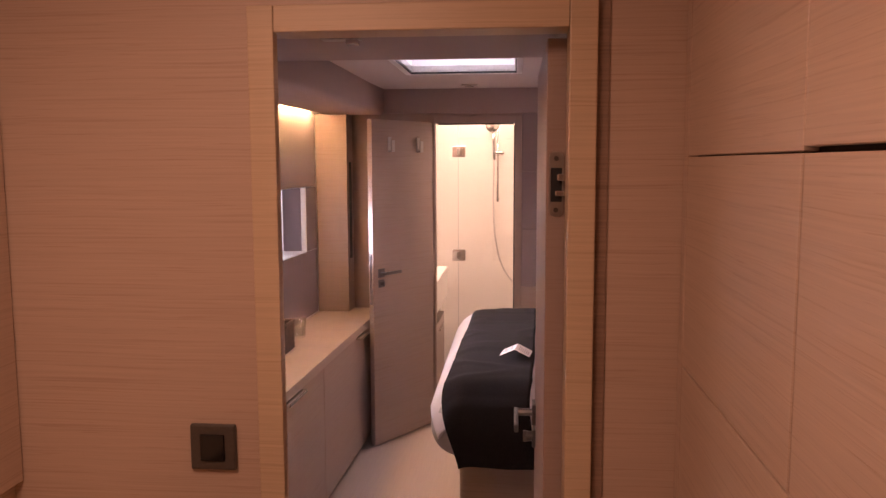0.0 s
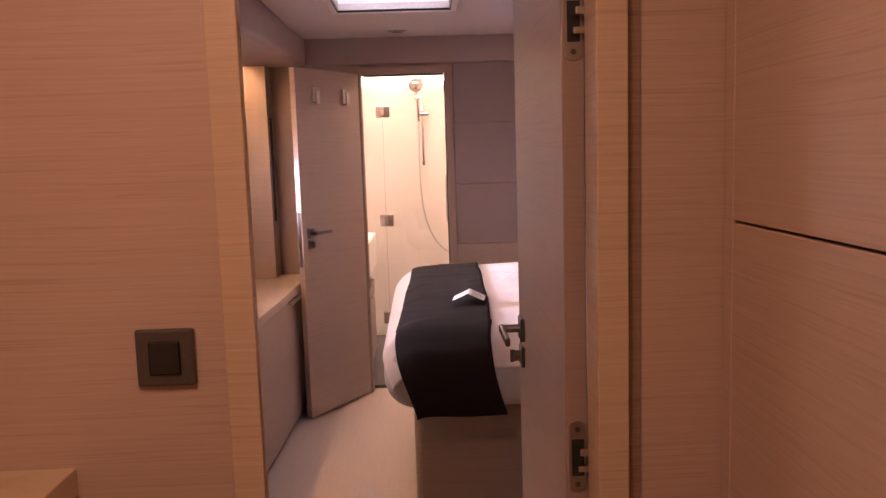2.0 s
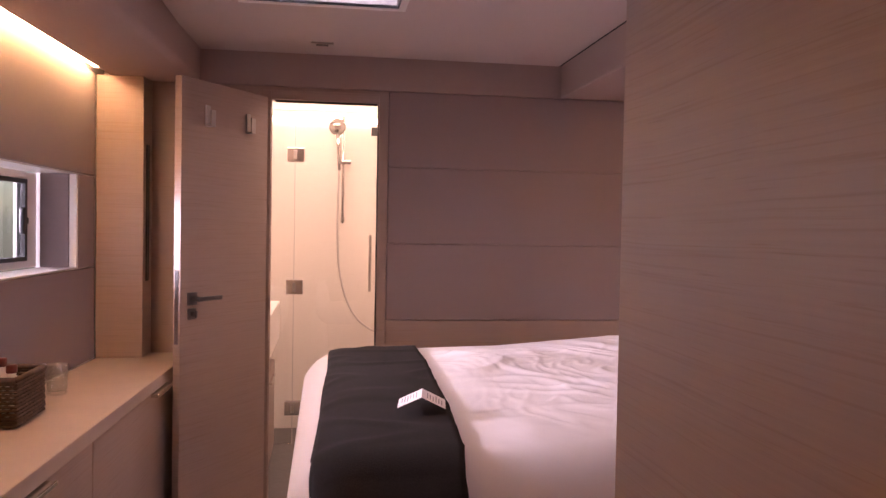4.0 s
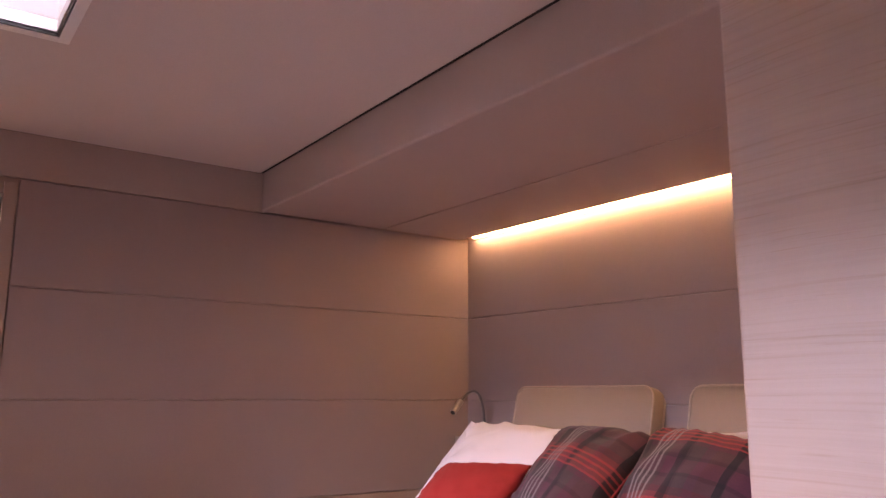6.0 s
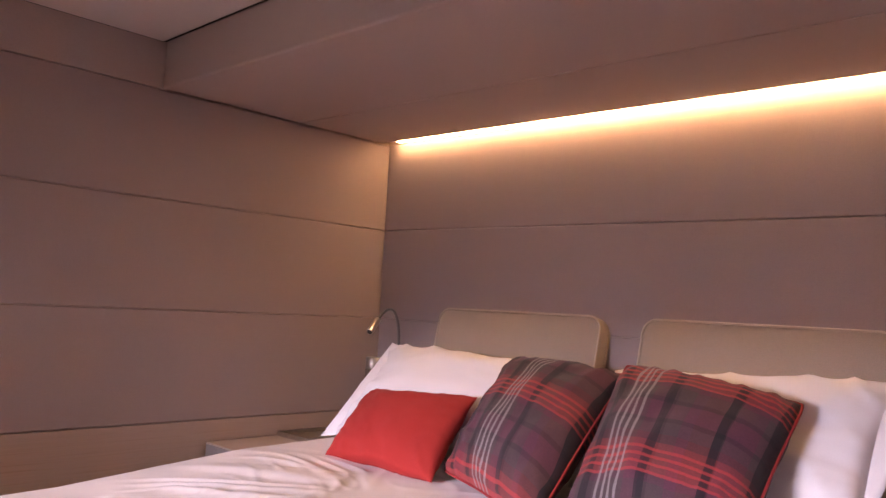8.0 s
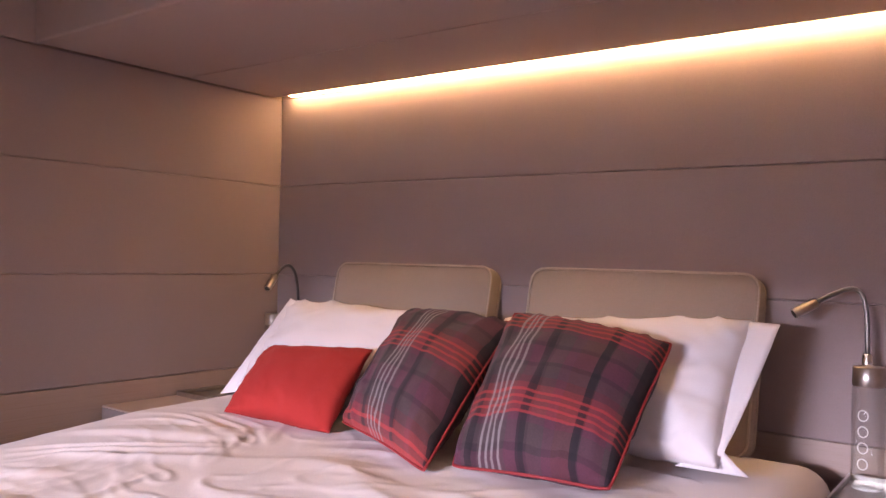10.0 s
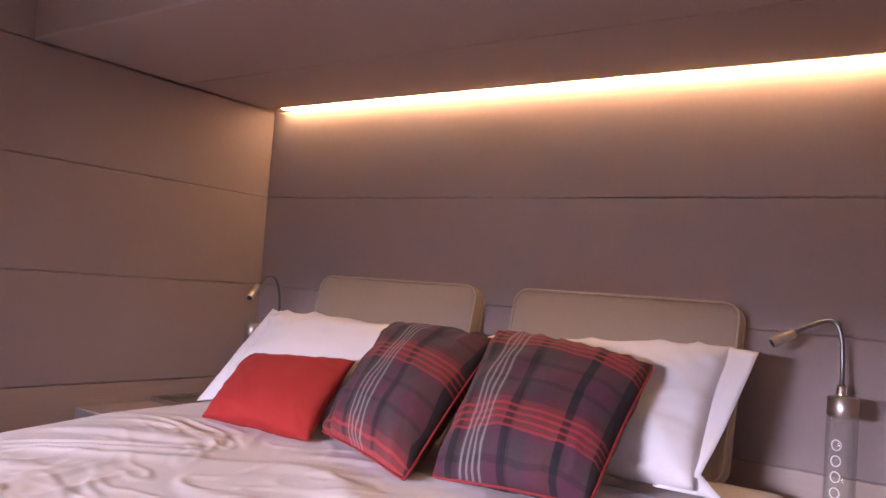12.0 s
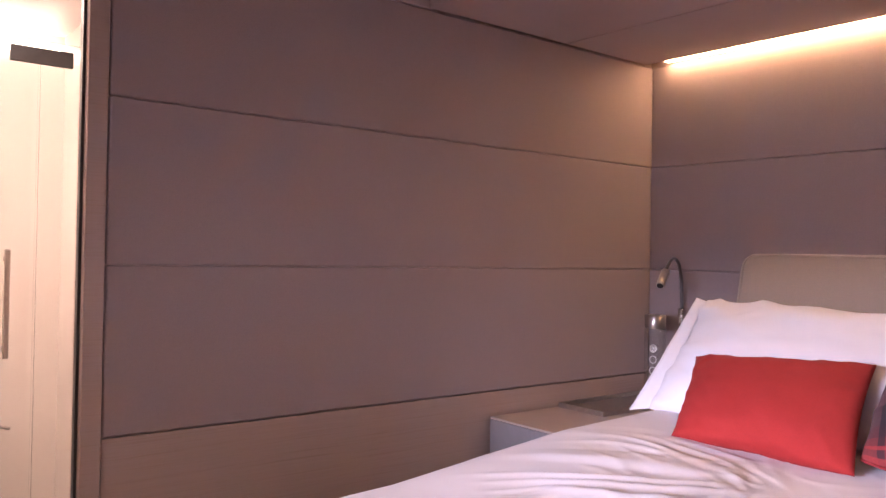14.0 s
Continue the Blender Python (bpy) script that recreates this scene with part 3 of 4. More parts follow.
part("hatch_frame", ring(-0.022, 0.004, CEIL_Z - 0.007, CEIL_Z - 0.0005, 0.002), WHITE, hatch)
part("gasket", ring(0.004, 0.008, CEIL_Z - 0.004, CEIL_Z + 0.004), BLACK, hatch, "black rubber gasket")
part("inner_rim", ring(0.0045, 0.012, CEIL_Z + 0.005, CEIL_Z + 0.034), STEEL, hatch, "brushed aluminium rim")
part("well", ring(-0.02, 0.012, CEIL_Z + 0.0345, CEIL_Z + 0.25), WHITE, hatch, "white moulded hatch well")
pane = part("pane", slab(HX0 + 0.0125, HX1 - 0.0125, HY0 + 0.0125, HY1 - 0.0125, CEIL_Z + 0.22, CEIL_Z + 0.23), PANE, hatch, "clear acrylic pane")
pane.visible_shadow = False
tagged(part("backdrop", slab(HX0 - 0.03, HX1 + 0.03, HY0 - 0.03, HY1 + 0.03, CEIL_Z + 0.251, CEIL_Z + 0.27), HATCH_SKY), "bright hazy sky above the hatch", "backdrop", kind="structure")

spot = thing("ceiling_vent", (0.337, 4.755, CEIL_Z), "small bronze rectangular ceiling fitting", "vent")
part("frame", slab(0.29, 0.385, 4.73, 4.78, CEIL_Z - 0.008, CEIL_Z - 0.0005, bevel=0.003), STEEL, spot)
part("insert", slab(0.312, 0.363, 4.742, 4.768, CEIL_Z - 0.010, CEIL_Z - 0.0075), BRONZE, spot)
catch = thing("door_catch", (0.19, 2.075, SOFFIT_Z), "small chrome door catch under the soffit", "catch")
part("plate", slab(0.14, 0.235, 2.055, 2.095, SOFFIT_Z - 0.006, SOFFIT_Z - 0.0003, bevel=0.002), STEEL, catch)
part("stud", slab(0.20, 0.23, 2.06, 2.09, SOFFIT_Z - 0.018, SOFFIT_Z - 0.0055, bevel=0.003), CHROME, catch)

basket = thing("basket", (-0.552, 3.795, TOP), "dark brown woven wicker basket with small bottles on the worktop", "basket")
BKX0, BKX1, BKY0, BKY1 = -0.625, -0.480, 3.68, 3.905
bm = bmesh.new()
for k in range(12):
    z, r = TOP + 0.006 + k * 0.0105, 0.0052
    path = []
    for ax, ay, bx, by in ((BKX0, BKY0, BKX1, BKY0), (BKX1, BKY0, BKX1, BKY1), (BKX1, BKY1, BKX0, BKY1), (BKX0, BKY1, BKX0, BKY0)):
        n = 14 if abs(ax - bx) > 0.01 else 20
        for j in range(n):
            f, swing = j / n, 0.0028 * (1 if (j + k) % 2 else -1)
            path.append((ax + (bx - ax) * f + (swing if ax == bx else 0), ay + (by - ay) * f + (swing if ay == by else 0), z))
    tube(bm, path, r, seg=6, closed=True)
weave = part("weave", bm, WICKER, basket, smooth=True)
part("bottom", slab(BKX0 + 0.004, BKX1 - 0.004, BKY0 + 0.004, BKY1 - 0.004, TOP + 0.0005, TOP + 0.008), WICKER, basket)
rim = [(BKX0, BKY0, TOP + 0.133), (BKX1, BKY0, TOP + 0.133), (BKX1, BKY1, TOP + 0.133), (BKX0, BKY1, TOP + 0.133)]
bm = bmesh.new()
for p, q in zip(rim, rim[1:] + rim[:1]):
    tube(bm, [p, q], 0.0085, seg=8)
part("rim", bm, WICKER, basket, smooth=True)
for x, y, h in ((-0.585, 3.73, 0.17), (-0.53, 3.79, 0.15), (-0.58, 3.85, 0.16)):
    b = tagged(part("bottle", lathe(bmesh.new(), (x, y, TOP + 0.0085), [(0.022, 0), (0.024, 0.004), (0.024, h * 0.7), (0.012, h * 0.80), (0.012, h * 0.84)], 16), WHITE, smooth=True), "small white toiletry bottle with a dark cap in the basket", "bottle", "toiletry bottles")
    part("cap", lathe(bmesh.new(), (x, y, TOP + 0.0085 + h * 0.842), [(0.014, 0), (0.015, 0.002), (0.015, h * 0.14), (0.012, h * 0.16)], 16), CAP, b, "dark red cap", smooth=True)


def tumbler(x, y, z):
    bm = lathe(bmesh.new(), (x, y, z), [(0.029, 0), (0.031, 0.004), (0.036, 0.10), (0.034, 0.10), (0.029, 0.012), (0.002, 0.010)], 24)
    return tagged(part("drinking_glass", bm, GLASS, smooth=True), "clear empty drinking glass on the worktop", "glass", "glasses")


tumbler(-0.515, 4.13, TOP)
tumbler(-0.56, 4.04, TOP)

# ---- wardrobe ----
robe = thing("wardrobe", (1.16, 2.05, 0), "tall pale oak wardrobe with flush doors beside the bed", "wardrobe")
part("body", slab(0.872, 1.455, 1.545, 2.535, 0.0, 1.932, bevel=0.002), OAK_PALE, robe)
part("backing", slab(0.868, 0.8715, 1.55, 2.535, 0.02, 1.93), DARK, robe, "dark gap behind the doors")
part("stile", slab(0.850, 0.8675, 2.390, 2.549, 0.0, 1.932, bevel=0.003), OAK_PALE, robe)
part("door", slab(0.850, 0.8675, 1.555, 2.3865, 0.03, 1.3035, bevel=0.0015), OAK_PALE, robe)
upper = part("door", slab(0.850, 0.8675, 1.555, 2.3865, 1.3078, 1.930, bevel=0.0015), OAK_PALE, robe)
part("catch", slab(0.856, 0.866, 2.335, 2.350, 1.3038, 1.3075), BRONZE, upper, "small chrome catch in the gap")

# ---- bed ----
BX0, BX1, BY0, BY1, BZ = 0.283, 2.33, 2.935, 4.76, 0.80


def drape(x, y, lift, r, x0=BX0, x1=BX1, y0=BY0, y1=BY1, top=BZ):
    """Lays a flat cloth point over the rounded slab of the mattress."""
    r = r + lift
    x0, x1, y0, y1, top = x0 - lift, x1 + lift, y0 - lift, y1 + lift, top + lift
    cx, cy = min(max(x, x0 + r), x1 - r), min(max(y, y0 + r), y1 - r)
    d = Vector((x - cx, y - cy, 0))
    n = d.length
    if n < 1e-6:
        return Vector((x, y, top))
    way, a = d / n, n / r
    if a < math.pi / 2:
        return Vector((cx, cy, 0)) + way * r * math.sin(a) + Vector((0, 0, top - r + r * math.cos(a)))
    return Vector((cx, cy, 0)) + way * r + Vector((0, 0, top - r - (n - r * math.pi / 2)))


def taper(p):
    """The bed is narrower towards the foot on its far side."""
    u, v = (p.x - BX0) / (BX1 - BX0), (p.y - BY0) / (BY1 - BY0)
    return Vector((p.x, p.y - 0.17 * (1 - min(1, max(0, u))) * max(0, v), p.z))


def cloth(name, mat, xs, ys, lift, r, wrinkle, thick, parent=None, label="", fold=None, drift=None):
    """A cloth as a fine grid laid over the bed, with a thickness."""
    bm = bmesh.new()
    grid = []
    for x in xs:
        row = []
        for y in ys:
            p = drape(x + (drift(y) if drift else 0), y, lift, r)
            row.append(bm.verts.new(taper(p) + Vector((0, 0, wrinkle(x, y) * min(1.0, max(0.0, (p.z - BZ + 0.12) / 0.10)))) + (fold(x, y, p) if fold else Vector())))
        grid.append(row)
    for a, b in zip(grid, grid[1:]):
        for k in range(len(ys) - 1):
            bm.faces.new((a[k], b[k], b[k + 1], a[k + 1]))
    bmesh.ops.recalc_face_normals(bm, faces=bm.faces[:])
    if sum(f.normal.z for f in bm.faces) < 0:
        bmesh.ops.reverse_faces(bm, faces=bm.faces[:])
    bmesh.ops.solidify(bm, geom=bm.faces[:], thickness=thick)
    return part(name, bm, mat, parent, label, smooth=True)


def steps(a, b, d):
    n = max(2, round((b - a) / d))
    return [a + (b - a) * i / n for i in range(n + 1)]


def creases(x, y):
    """Soft swell with many sharp slanting creases, as on a bed cover that has been sat on."""
    v = 0.010 * noise.noise((x * 2.0, y * 2.0, 0.3))
    bend = 0.16 * noise.noise((x * 1.7, y * 1.7, 7.7)) + 0.05 * noise.noise((x * 4.1, y * 4.1, 1.7))
    s, t = x * 0.30 - y * 0.95 + bend, x * 0.95 + y * 0.30 + bend
    for f, amp, k, lie in ((2.6, 0.010, 1.7, 0.34), (4.6, 0.0095, 5.1, 0.32), (8.5, 0.0068, 9.4, 0.36), (14.0, 0.0028, 3.3, 0.42)):
        turn = 0.5 * noise.noise((x * 1.1, y * 1.1, k + 20))
        a, c = s + turn * t * 0.5, t - turn * s * 0.5
        n = math.sqrt(noise.noise((a * f * lie, c * f, k)) ** 2 + 0.0012)
        here = max(0.0, 0.42 + noise.noise((x * 1.9 + k, y * 2.1, k + 3))) * 1.9
        v += amp * max(0.0, 1 - n * 3.3) ** 1.5 * 1.1 * min(1.0, here)
    rim = min(1.0, max(0.0, (BY1 - 0.12 - y) / 0.25), max(0.0, (y - BY0 - 0.05) / 0.2))
    rim *= 1 - 0.6 * min(1, max(0, (x - 1.55) / 0.2))
    near_throw = min(1.0, max(0.0, (x - 0.70) / 0.16))
    return v * max(0.1, rim) * max(0.05, near_throw * near_throw * (3 - 2 * near_throw))


bed = thing("bed", (1.3, 3.82, 0), "double bed with pale base and white bedding in the cabin", "bed")
part("base", slab(0.388, 2.34, 3.20, 4.44, 0.0, 0.538, bevel=0.025, seg=4), OAK_PALE, bed)
bm = slab(BX0 + 0.01, BX1 + 0.06, BY0 + 0.01, BY1 - 0.01, 0.54, BZ - 0.010, bevel=0.115, seg=7)
for v in bm.verts:
    v.co = taper(v.co)
part("mattress", bm, MATTRESS, bed, "pale grey mattress", smooth=True)
bm = slab(1.80, BX1 + 0.063, BY0 + 0.004, BY1 - 0.004, 0.62, BZ + 0.040, bevel=0.075, seg=6)
for v in bm.verts:
    v.co = taper(v.co)
part("sheet", bm, SHEET, bed, "white fitted sheet", smooth=True)


def crown(x, y):
    u, v = (x - BX0) / (BX1 - BX0), (y - BY0) / (BY1 - BY0)
    puff = 0.034 * min(1, max(0, (u - 0.38) / 0.25)) * math.exp(-((v - 0.93) / 0.13) ** 2)
    return puff + (0.032 + 0.012 * u) * max(0, 4 * v * (1 - v)) ** 0.6 * min(1, 0.35 + 2 * max(0, u))


duvet = cloth("duvet", SHEET, steps(BX0 - 0.03, 2.02, 0.0075), steps(BY0 - 0.05, BY1 + 0.05, 0.0075), 0.014, 0.16, lambda x, y: crown(x, y) + creases(x, y), 0.012)
tagged(duvet, "rumpled white cotton duvet spread over the bed", "duvet")


def throw_drift(y):
    """The throw lies askew: nearer the foot at the aisle side, and swinging back where it hangs."""
    k = (y - BY0) / (BY1 - BY0)
    if k > 0.08:
        return -0.06 * (1 - (k - 0.08) / 0.92) + 0.012 * noise.noise((0.4, y * 2.3, 6.0))
    f = (0.08 - k) / 0.2
    return -0.06 - 0.02 * math.sin(min(1, f) * math.pi) + 0.03 * min(1, max(0, f)) ** 2


def throw_fold(x, y, p):
    if p.y < BY0 + 0.03 and p.z < BZ - 0.03:
        return Vector((0, -0.012 - 0.014 * noise.noise((x * 7, p.z * 2, 4.0)), 0.012 * noise.noise((x * 5, 0, 8.0))))
    return Vector()


throw = cloth("throw_blanket", THROW, steps(0.395, 0.735, 0.015), steps(BY0 - 0.225, BY1 + 0.03, 0.018), 0.028, 0.16, lambda x, y: crown(x, y) + 0.005 * noise.noise((x * 5, y * 3, 2.0)) + 0.005 * max(0.0, 1 - 5 * abs(noise.noise((x * 3 + y * 2, y * 4 - x, 5.0)))) - 0.003, 0.006, fold=throw_fold, drift=throw_drift)
tagged(throw, "charcoal wool throw blanket laid across the foot of the bed", "blanket")

card = thing("folded_card", (0.61, 3.34, 0.86), "white folded paper card standing on the dark throw", "card")
CZ = 0.8615
for s in (-1, 1):
    bm = bmesh.new()
    box(bm, 0, 0.066, -0.052, 0.052, 0, 0.0008)
    m = Matrix.Translation((0.612, 3.345, CZ + 0.0285)) @ pose(0, 0, 0, 0, 0, -8 if s > 0 else 172) @ pose(0, 0, 0, 0, 25, 0)
    half = part("leaf", turned(bm, m), PAPER, card)
    bm = bmesh.new()
    for k in range(6):
        box(bm, 0.014 + k * 0.008, 0.0165 + k * 0.008, -0.035, 0.03 - 0.008 * (k % 3), 0.0009, 0.0012)
    part("print", turned(bm, m), INK, half, "grey printed lines")

# headrest cushions leaning on the panels


def headrest(y0, y1):
    ob = thing("headrest_cushion", (2.36, (y0 + y1) / 2, BZ), "beige upholstered headrest cushion with pale piping against the wall", "cushion", "headrest cushions")
    h, w = 0.470, y1 - y0
    m = pose(2.336, (y0 + y1) / 2, 0.825, 0, 12, 0)
    bm = slab(-0.03, 0.03, -w / 2, w / 2, 0, h, bevel=0.0)
    upright = [e for e in bm.edges if abs(e.verts[0].co.x - e.verts[1].co.x) > 0.03]
    bmesh.ops.bevel(bm, geom=upright, offset=0.045, segments=6, affect="EDGES", profile=0.5)
    rim = [e for e in bm.edges if abs(e.verts[0].co.x - e.verts[1].co.x) < 1e-5]
    bmesh.ops.bevel(bm, geom=rim, offset=0.012, segments=3, affect="EDGES", profile=0.5)
    body = part("pad", turned(bm, m), CUSHION, ob, smooth=True)
    for x in (-0.029, 0.029):
        pts, r = [], 0.045
        for cy, cz, a0 in ((w / 2 - r, h - r, 0), (-w / 2 + r, h - r, 90), (-w / 2 + r, r, 180), (w / 2 - r, r, 270)):
            for k in range(6):
                a = radians(a0 + k * 18)
                pts.append((x, cy + (r - 0.002) * math.cos(a), cz + (r - 0.002) * math.sin(a)))
        part("piping", turned(tube(bmesh.new(), pts, 0.0032, seg=6, closed=True), m), CORD, body, smooth=True)


headrest(3.94, 4.625)
headrest(3.125, 3.80)

# ---- pillows ----


def pillow(name, mat, corners, t, seed, label, category, group="", pipe=None, pinch=0.05, power=0.5, wr=0.006, round_off=0.02):
    """A stuffed cushion spread between its four corners (lower two, upper two, as seen from the foot of the bed)."""
    bl, br, tl, tr = [Vector(c) for c in corners]
    centre = (bl + br + tl + tr) / 4
    out = (br - bl + tr - tl).cross(tl - bl + tr - br).normalized()
    n, bm = 44, bmesh.new()
    uv = bm.loops.layers.uv.new("cloth")
    grids, laid = [], {}
    for s in (1, -1):
        g = []
        for i in range(n + 1):
            row = []
            for j in range(n + 1):
                u, v = -1 + 2 * i / n, -1 + 2 * j / n
                edge = i in (0, n) or j in (0, n)
                if s < 0 and edge:
                    row.append(grids[0][i][j])
                    continue
                nip = 1 - round_off * (u * v) ** 8
                a, b = (u * nip * (1 - pinch * (1 - v * v)) + 1) / 2, (v * nip * (1 - pinch * (1 - u * u)) + 1) / 2
                z = s * t / 2 * max(0, (1 - u ** 2) * (1 - v ** 2)) ** power
                z += wr * noise.noise((u * 2.5 + seed, v * 2.5, s * 1.0)) * (0 if edge else 1)
                ridge = max(0.0, 1 - 4 * abs(noise.noise((u * 2.6 + seed, v * 2.2 + u, s * 3.0))))
                z += 0.8 * wr * ridge * (0 if edge else min(1.0, (u * u + v * v) * 0.8))
                z += 0.16 * wr * noise.noise((u * 8 + v * 3 + seed, v * 5, s * 5.0)) * (0 if edge else 1)
                p = (bl * (1 - a) + br * a) * (1 - b) + (tl * (1 - a) + tr * a) * b - centre + out * z
                vert = bm.verts.new(p)
                laid[vert] = (i / n, j / n)
                row.append(vert)
            g.append(row)
        grids.append(g)
        for i in range(n):
            for j in range(n):
                q = (g[i][j], g[i + 1][j], g[i + 1][j + 1], g[i][j + 1])
                face = bm.faces.new(q if s > 0 else q[::-1])
                for loop in face.loops:
                    loop[uv].uv = laid[loop.vert]
    g = grids[0]
    rim = [g[i][0].co.copy() for i in range(n)] + [g[n][j].co.copy() for j in range(n)] + [g[n - i][n].co.copy() for i in range(n)] + [g[0][n - j].co.copy() for j in range(n)]
    ob = tagged(part(name, bm, mat, smooth=True), label, category, group)
    if pipe:
        part("piping", tube(bmesh.new(), rim, 0.0036, seg=6, closed=True), pipe, ob, "red piping along the seam", smooth=True)
    ob.location = centre
    return ob


def white_pillow(seed, corners, seam, hem):
    """A bed pillow whose case ends in a loose flat border between two lines."""
    ob = pillow("bed_pillow", SHEET, corners, 0.19, seed, "plump white cotton bed pillow leaning on a headrest", "pillow", "white bed pillows", None, 0.06, 0.46, 0.016)
    bm, rows, n = bmesh.new(), [], 18
    for i in range(6):
        f, row = i / 5, []
        for k in range(n + 1):
            v = k / n * (len(seam) - 1)
            j = min(len(seam) - 2, int(v))
            w = v - j
            w = w * w * (3 - 2 * w)
            p = (Vector(seam[j]) * (1 - w) + Vector(seam[j + 1]) * w) * (1 - f) + (Vector(hem[j]) * (1 - w) + Vector(hem[j + 1]) * w) * f
            row.append(bm.verts.new(p + Vector((0.006 * f * noise.noise((k * 0.5, f * 2, seed)), 0, 0))))
        rows.append(row)
    for a, b in zip(rows, rows[1:]):
        for k in range(n):
            bm.faces.new((a[k], b[k], b[k + 1], a[k + 1]))
    bmesh.ops.recalc_face_normals(bm, faces=bm.faces[:])
    bmesh.ops.solidify(bm, geom=bm.faces[:], thickness=0.004)
    part("flange", bm, SHEET, ob, "flat sewn pillow border", smooth=True)
    return ob


white_pillow(1.0, ((1.945, 4.63, 0.862), (1.95, 3.90, 0.862), (2.20, 4.62, 1.152), (2.26, 3.93, 1.135)),
             ((1.95, 4.615, 0.866), (2.05, 4.60, 1.0), (2.195, 4.612, 1.148)), ((1.925, 4.668, 0.856), (2.04, 4.645, 1.0), (2.19, 4.642, 1.158)))
white_pillow(5.0, ((1.98, 3.76, 0.862), (2.03, 3.10, 0.870), (2.25, 3.80, 1.145), (2.235, 3.085, 1.186)),
             ((2.03, 3.20, 0.866), (2.03, 3.165, 0.885), (2.115, 3.145, 1.0), (2.225, 3.10, 1.178)), ((2.075, 3.055, 0.856), (2.05, 3.10, 0.905), (2.125, 3.075, 1.0), (2.235, 3.036, 1.174)))
pillow("red_cushion", RED, ((1.73, 4.395, 0.862), (1.745, 3.99, 0.860), (1.965, 4.49, 1.020), (1.966, 4.045, 1.052)), 0.135, 2.0, "small plain red cotton cushion on the bed", "cushion", "", None, 0.05, 0.52, 0.007, 0.0)
pillow("plaid_cushion", PLAID_A, ((1.81, 4.01, 0.876), (1.615, 3.58, 0.862), (2.14, 4.045, 1.156), (2.09, 3.66, 1.148)), 0.19, 3.0, "dark red and purple plaid cushion with red piping", "cushion", "plaid cushions", PIPING, 0.045, 0.46, 0.012)
pillow("plaid_cushion", PLAID_B, ((1.70, 3.575, 0.858), (1.775, 3.235, 0.856), (2.13, 3.69, 1.172), (2.05, 3.215, 1.132)), 0.20, 7.0, "dark red and purple plaid cushion with red piping", "cushion", "plaid cushions", PIPING, 0.04, 0.46, 0.012, 0.03)

# ---- bedside shelves, trays, bottles, reading lamps ----


def bedside(y0, y1, x0, tray_y0, tray_y1, tx=1.91):
    ob = thing("bedside_cabinet", (2.1, (y0 + y1) / 2, 0), "built-in oak bedside cabinet with a pale top", "cabinet", "bedside cabinets")
    body = slab(x0, HEAD - 0.004, y0 + 0.001, y1 - 0.001, 0.0, 0.801, bevel=0.002)
    top = slab(x0 + 0.001, HEAD - 0.004, y0, y1, 0.8015, 0.808, bevel=0.002)
    for bm in (body, top):
        for v in bm.verts:
            v.co.x += 0.018 * (5.0 - v.co.y) if v.co.x > 2.3 else 0
            v.co.y += 0.126 * (v.co.x - 2.437) if v.co.y < 2.8 else 0
    part("body", body, DRAWER, ob, "grey lacquered drawer front")
    part("top", top, COUNTER, ob)
    tray = thing("tray", (2.2, (tray_y0 + tray_y1) / 2, 0.808), "flat silver metal tray on the bedside cabinet", "tray", "bedside trays")
    part("plate", slab(tx + 0.005, 2.40, tray_y0 + 0.004, tray_y1 - 0.004, 0.8085, 0.812), STEEL, tray)
    bm = bmesh.new()
    for spec in ((tx, 2.405, tray_y0, tray_y0 + 0.006), (tx, 2.405, tray_y1 - 0.006, tray_y1), (tx, tx + 0.006, tray_y0 + 0.006, tray_y1 - 0.006), (2.399, 2.405, tray_y0 + 0.006, tray_y1 - 0.006)):
        box(bm, *spec, 0.8085, 0.824, bevel=0.001)
    part("rim", bm, STEEL, tray)


bedside(SIDE + 0.003, 2.925, 1.60, 2.768, 2.918)
bedside(4.74, NORTH - 0.012, 1.70, 4.80, 4.975, 1.97)


def water_bottle(x, y, turn):
    ob = thing("water_bottle", (x, y, 0.812), "clear cylindrical water bottle with a silver cap on a tray", "bottle", "water bottles")
    z = 0.8125
    part("glass", lathe(bmesh.new(), (x, y, z), [(0.030, 0), (0.034, 0.004), (0.034, 0.225), (0.030, 0.231)], 32), GLASS, ob, "clear glass", smooth=True)
    part("cap", lathe(bmesh.new(), (x, y, z + 0.2315), [(0.033, 0), (0.0335, 0.001), (0.0335, 0.042), (0.031, 0.044)], 32), STEEL, ob, "silver screw cap", smooth=True)
    bm = bmesh.new()
    for k in range(4):
        ring, zc = [], z + 0.06 + 0.036 * k
        pts = []
        for j in range(14):
            a = j * math.tau / 14
            th = turn + 0.30 * math.cos(a)
            pts.append((x + 0.0347 * math.cos(th), y + 0.0347 * math.sin(th), zc + 0.012 * math.sin(a)))
        tube(bm, pts, 0.0016, seg=5, closed=True)
    part("print", bm, WHITE, ob, "white ring marks", smooth=True)


water_bottle(2.33, 2.868, math.pi * 0.95)
water_bottle(2.33, 4.89, math.pi * 1.15)


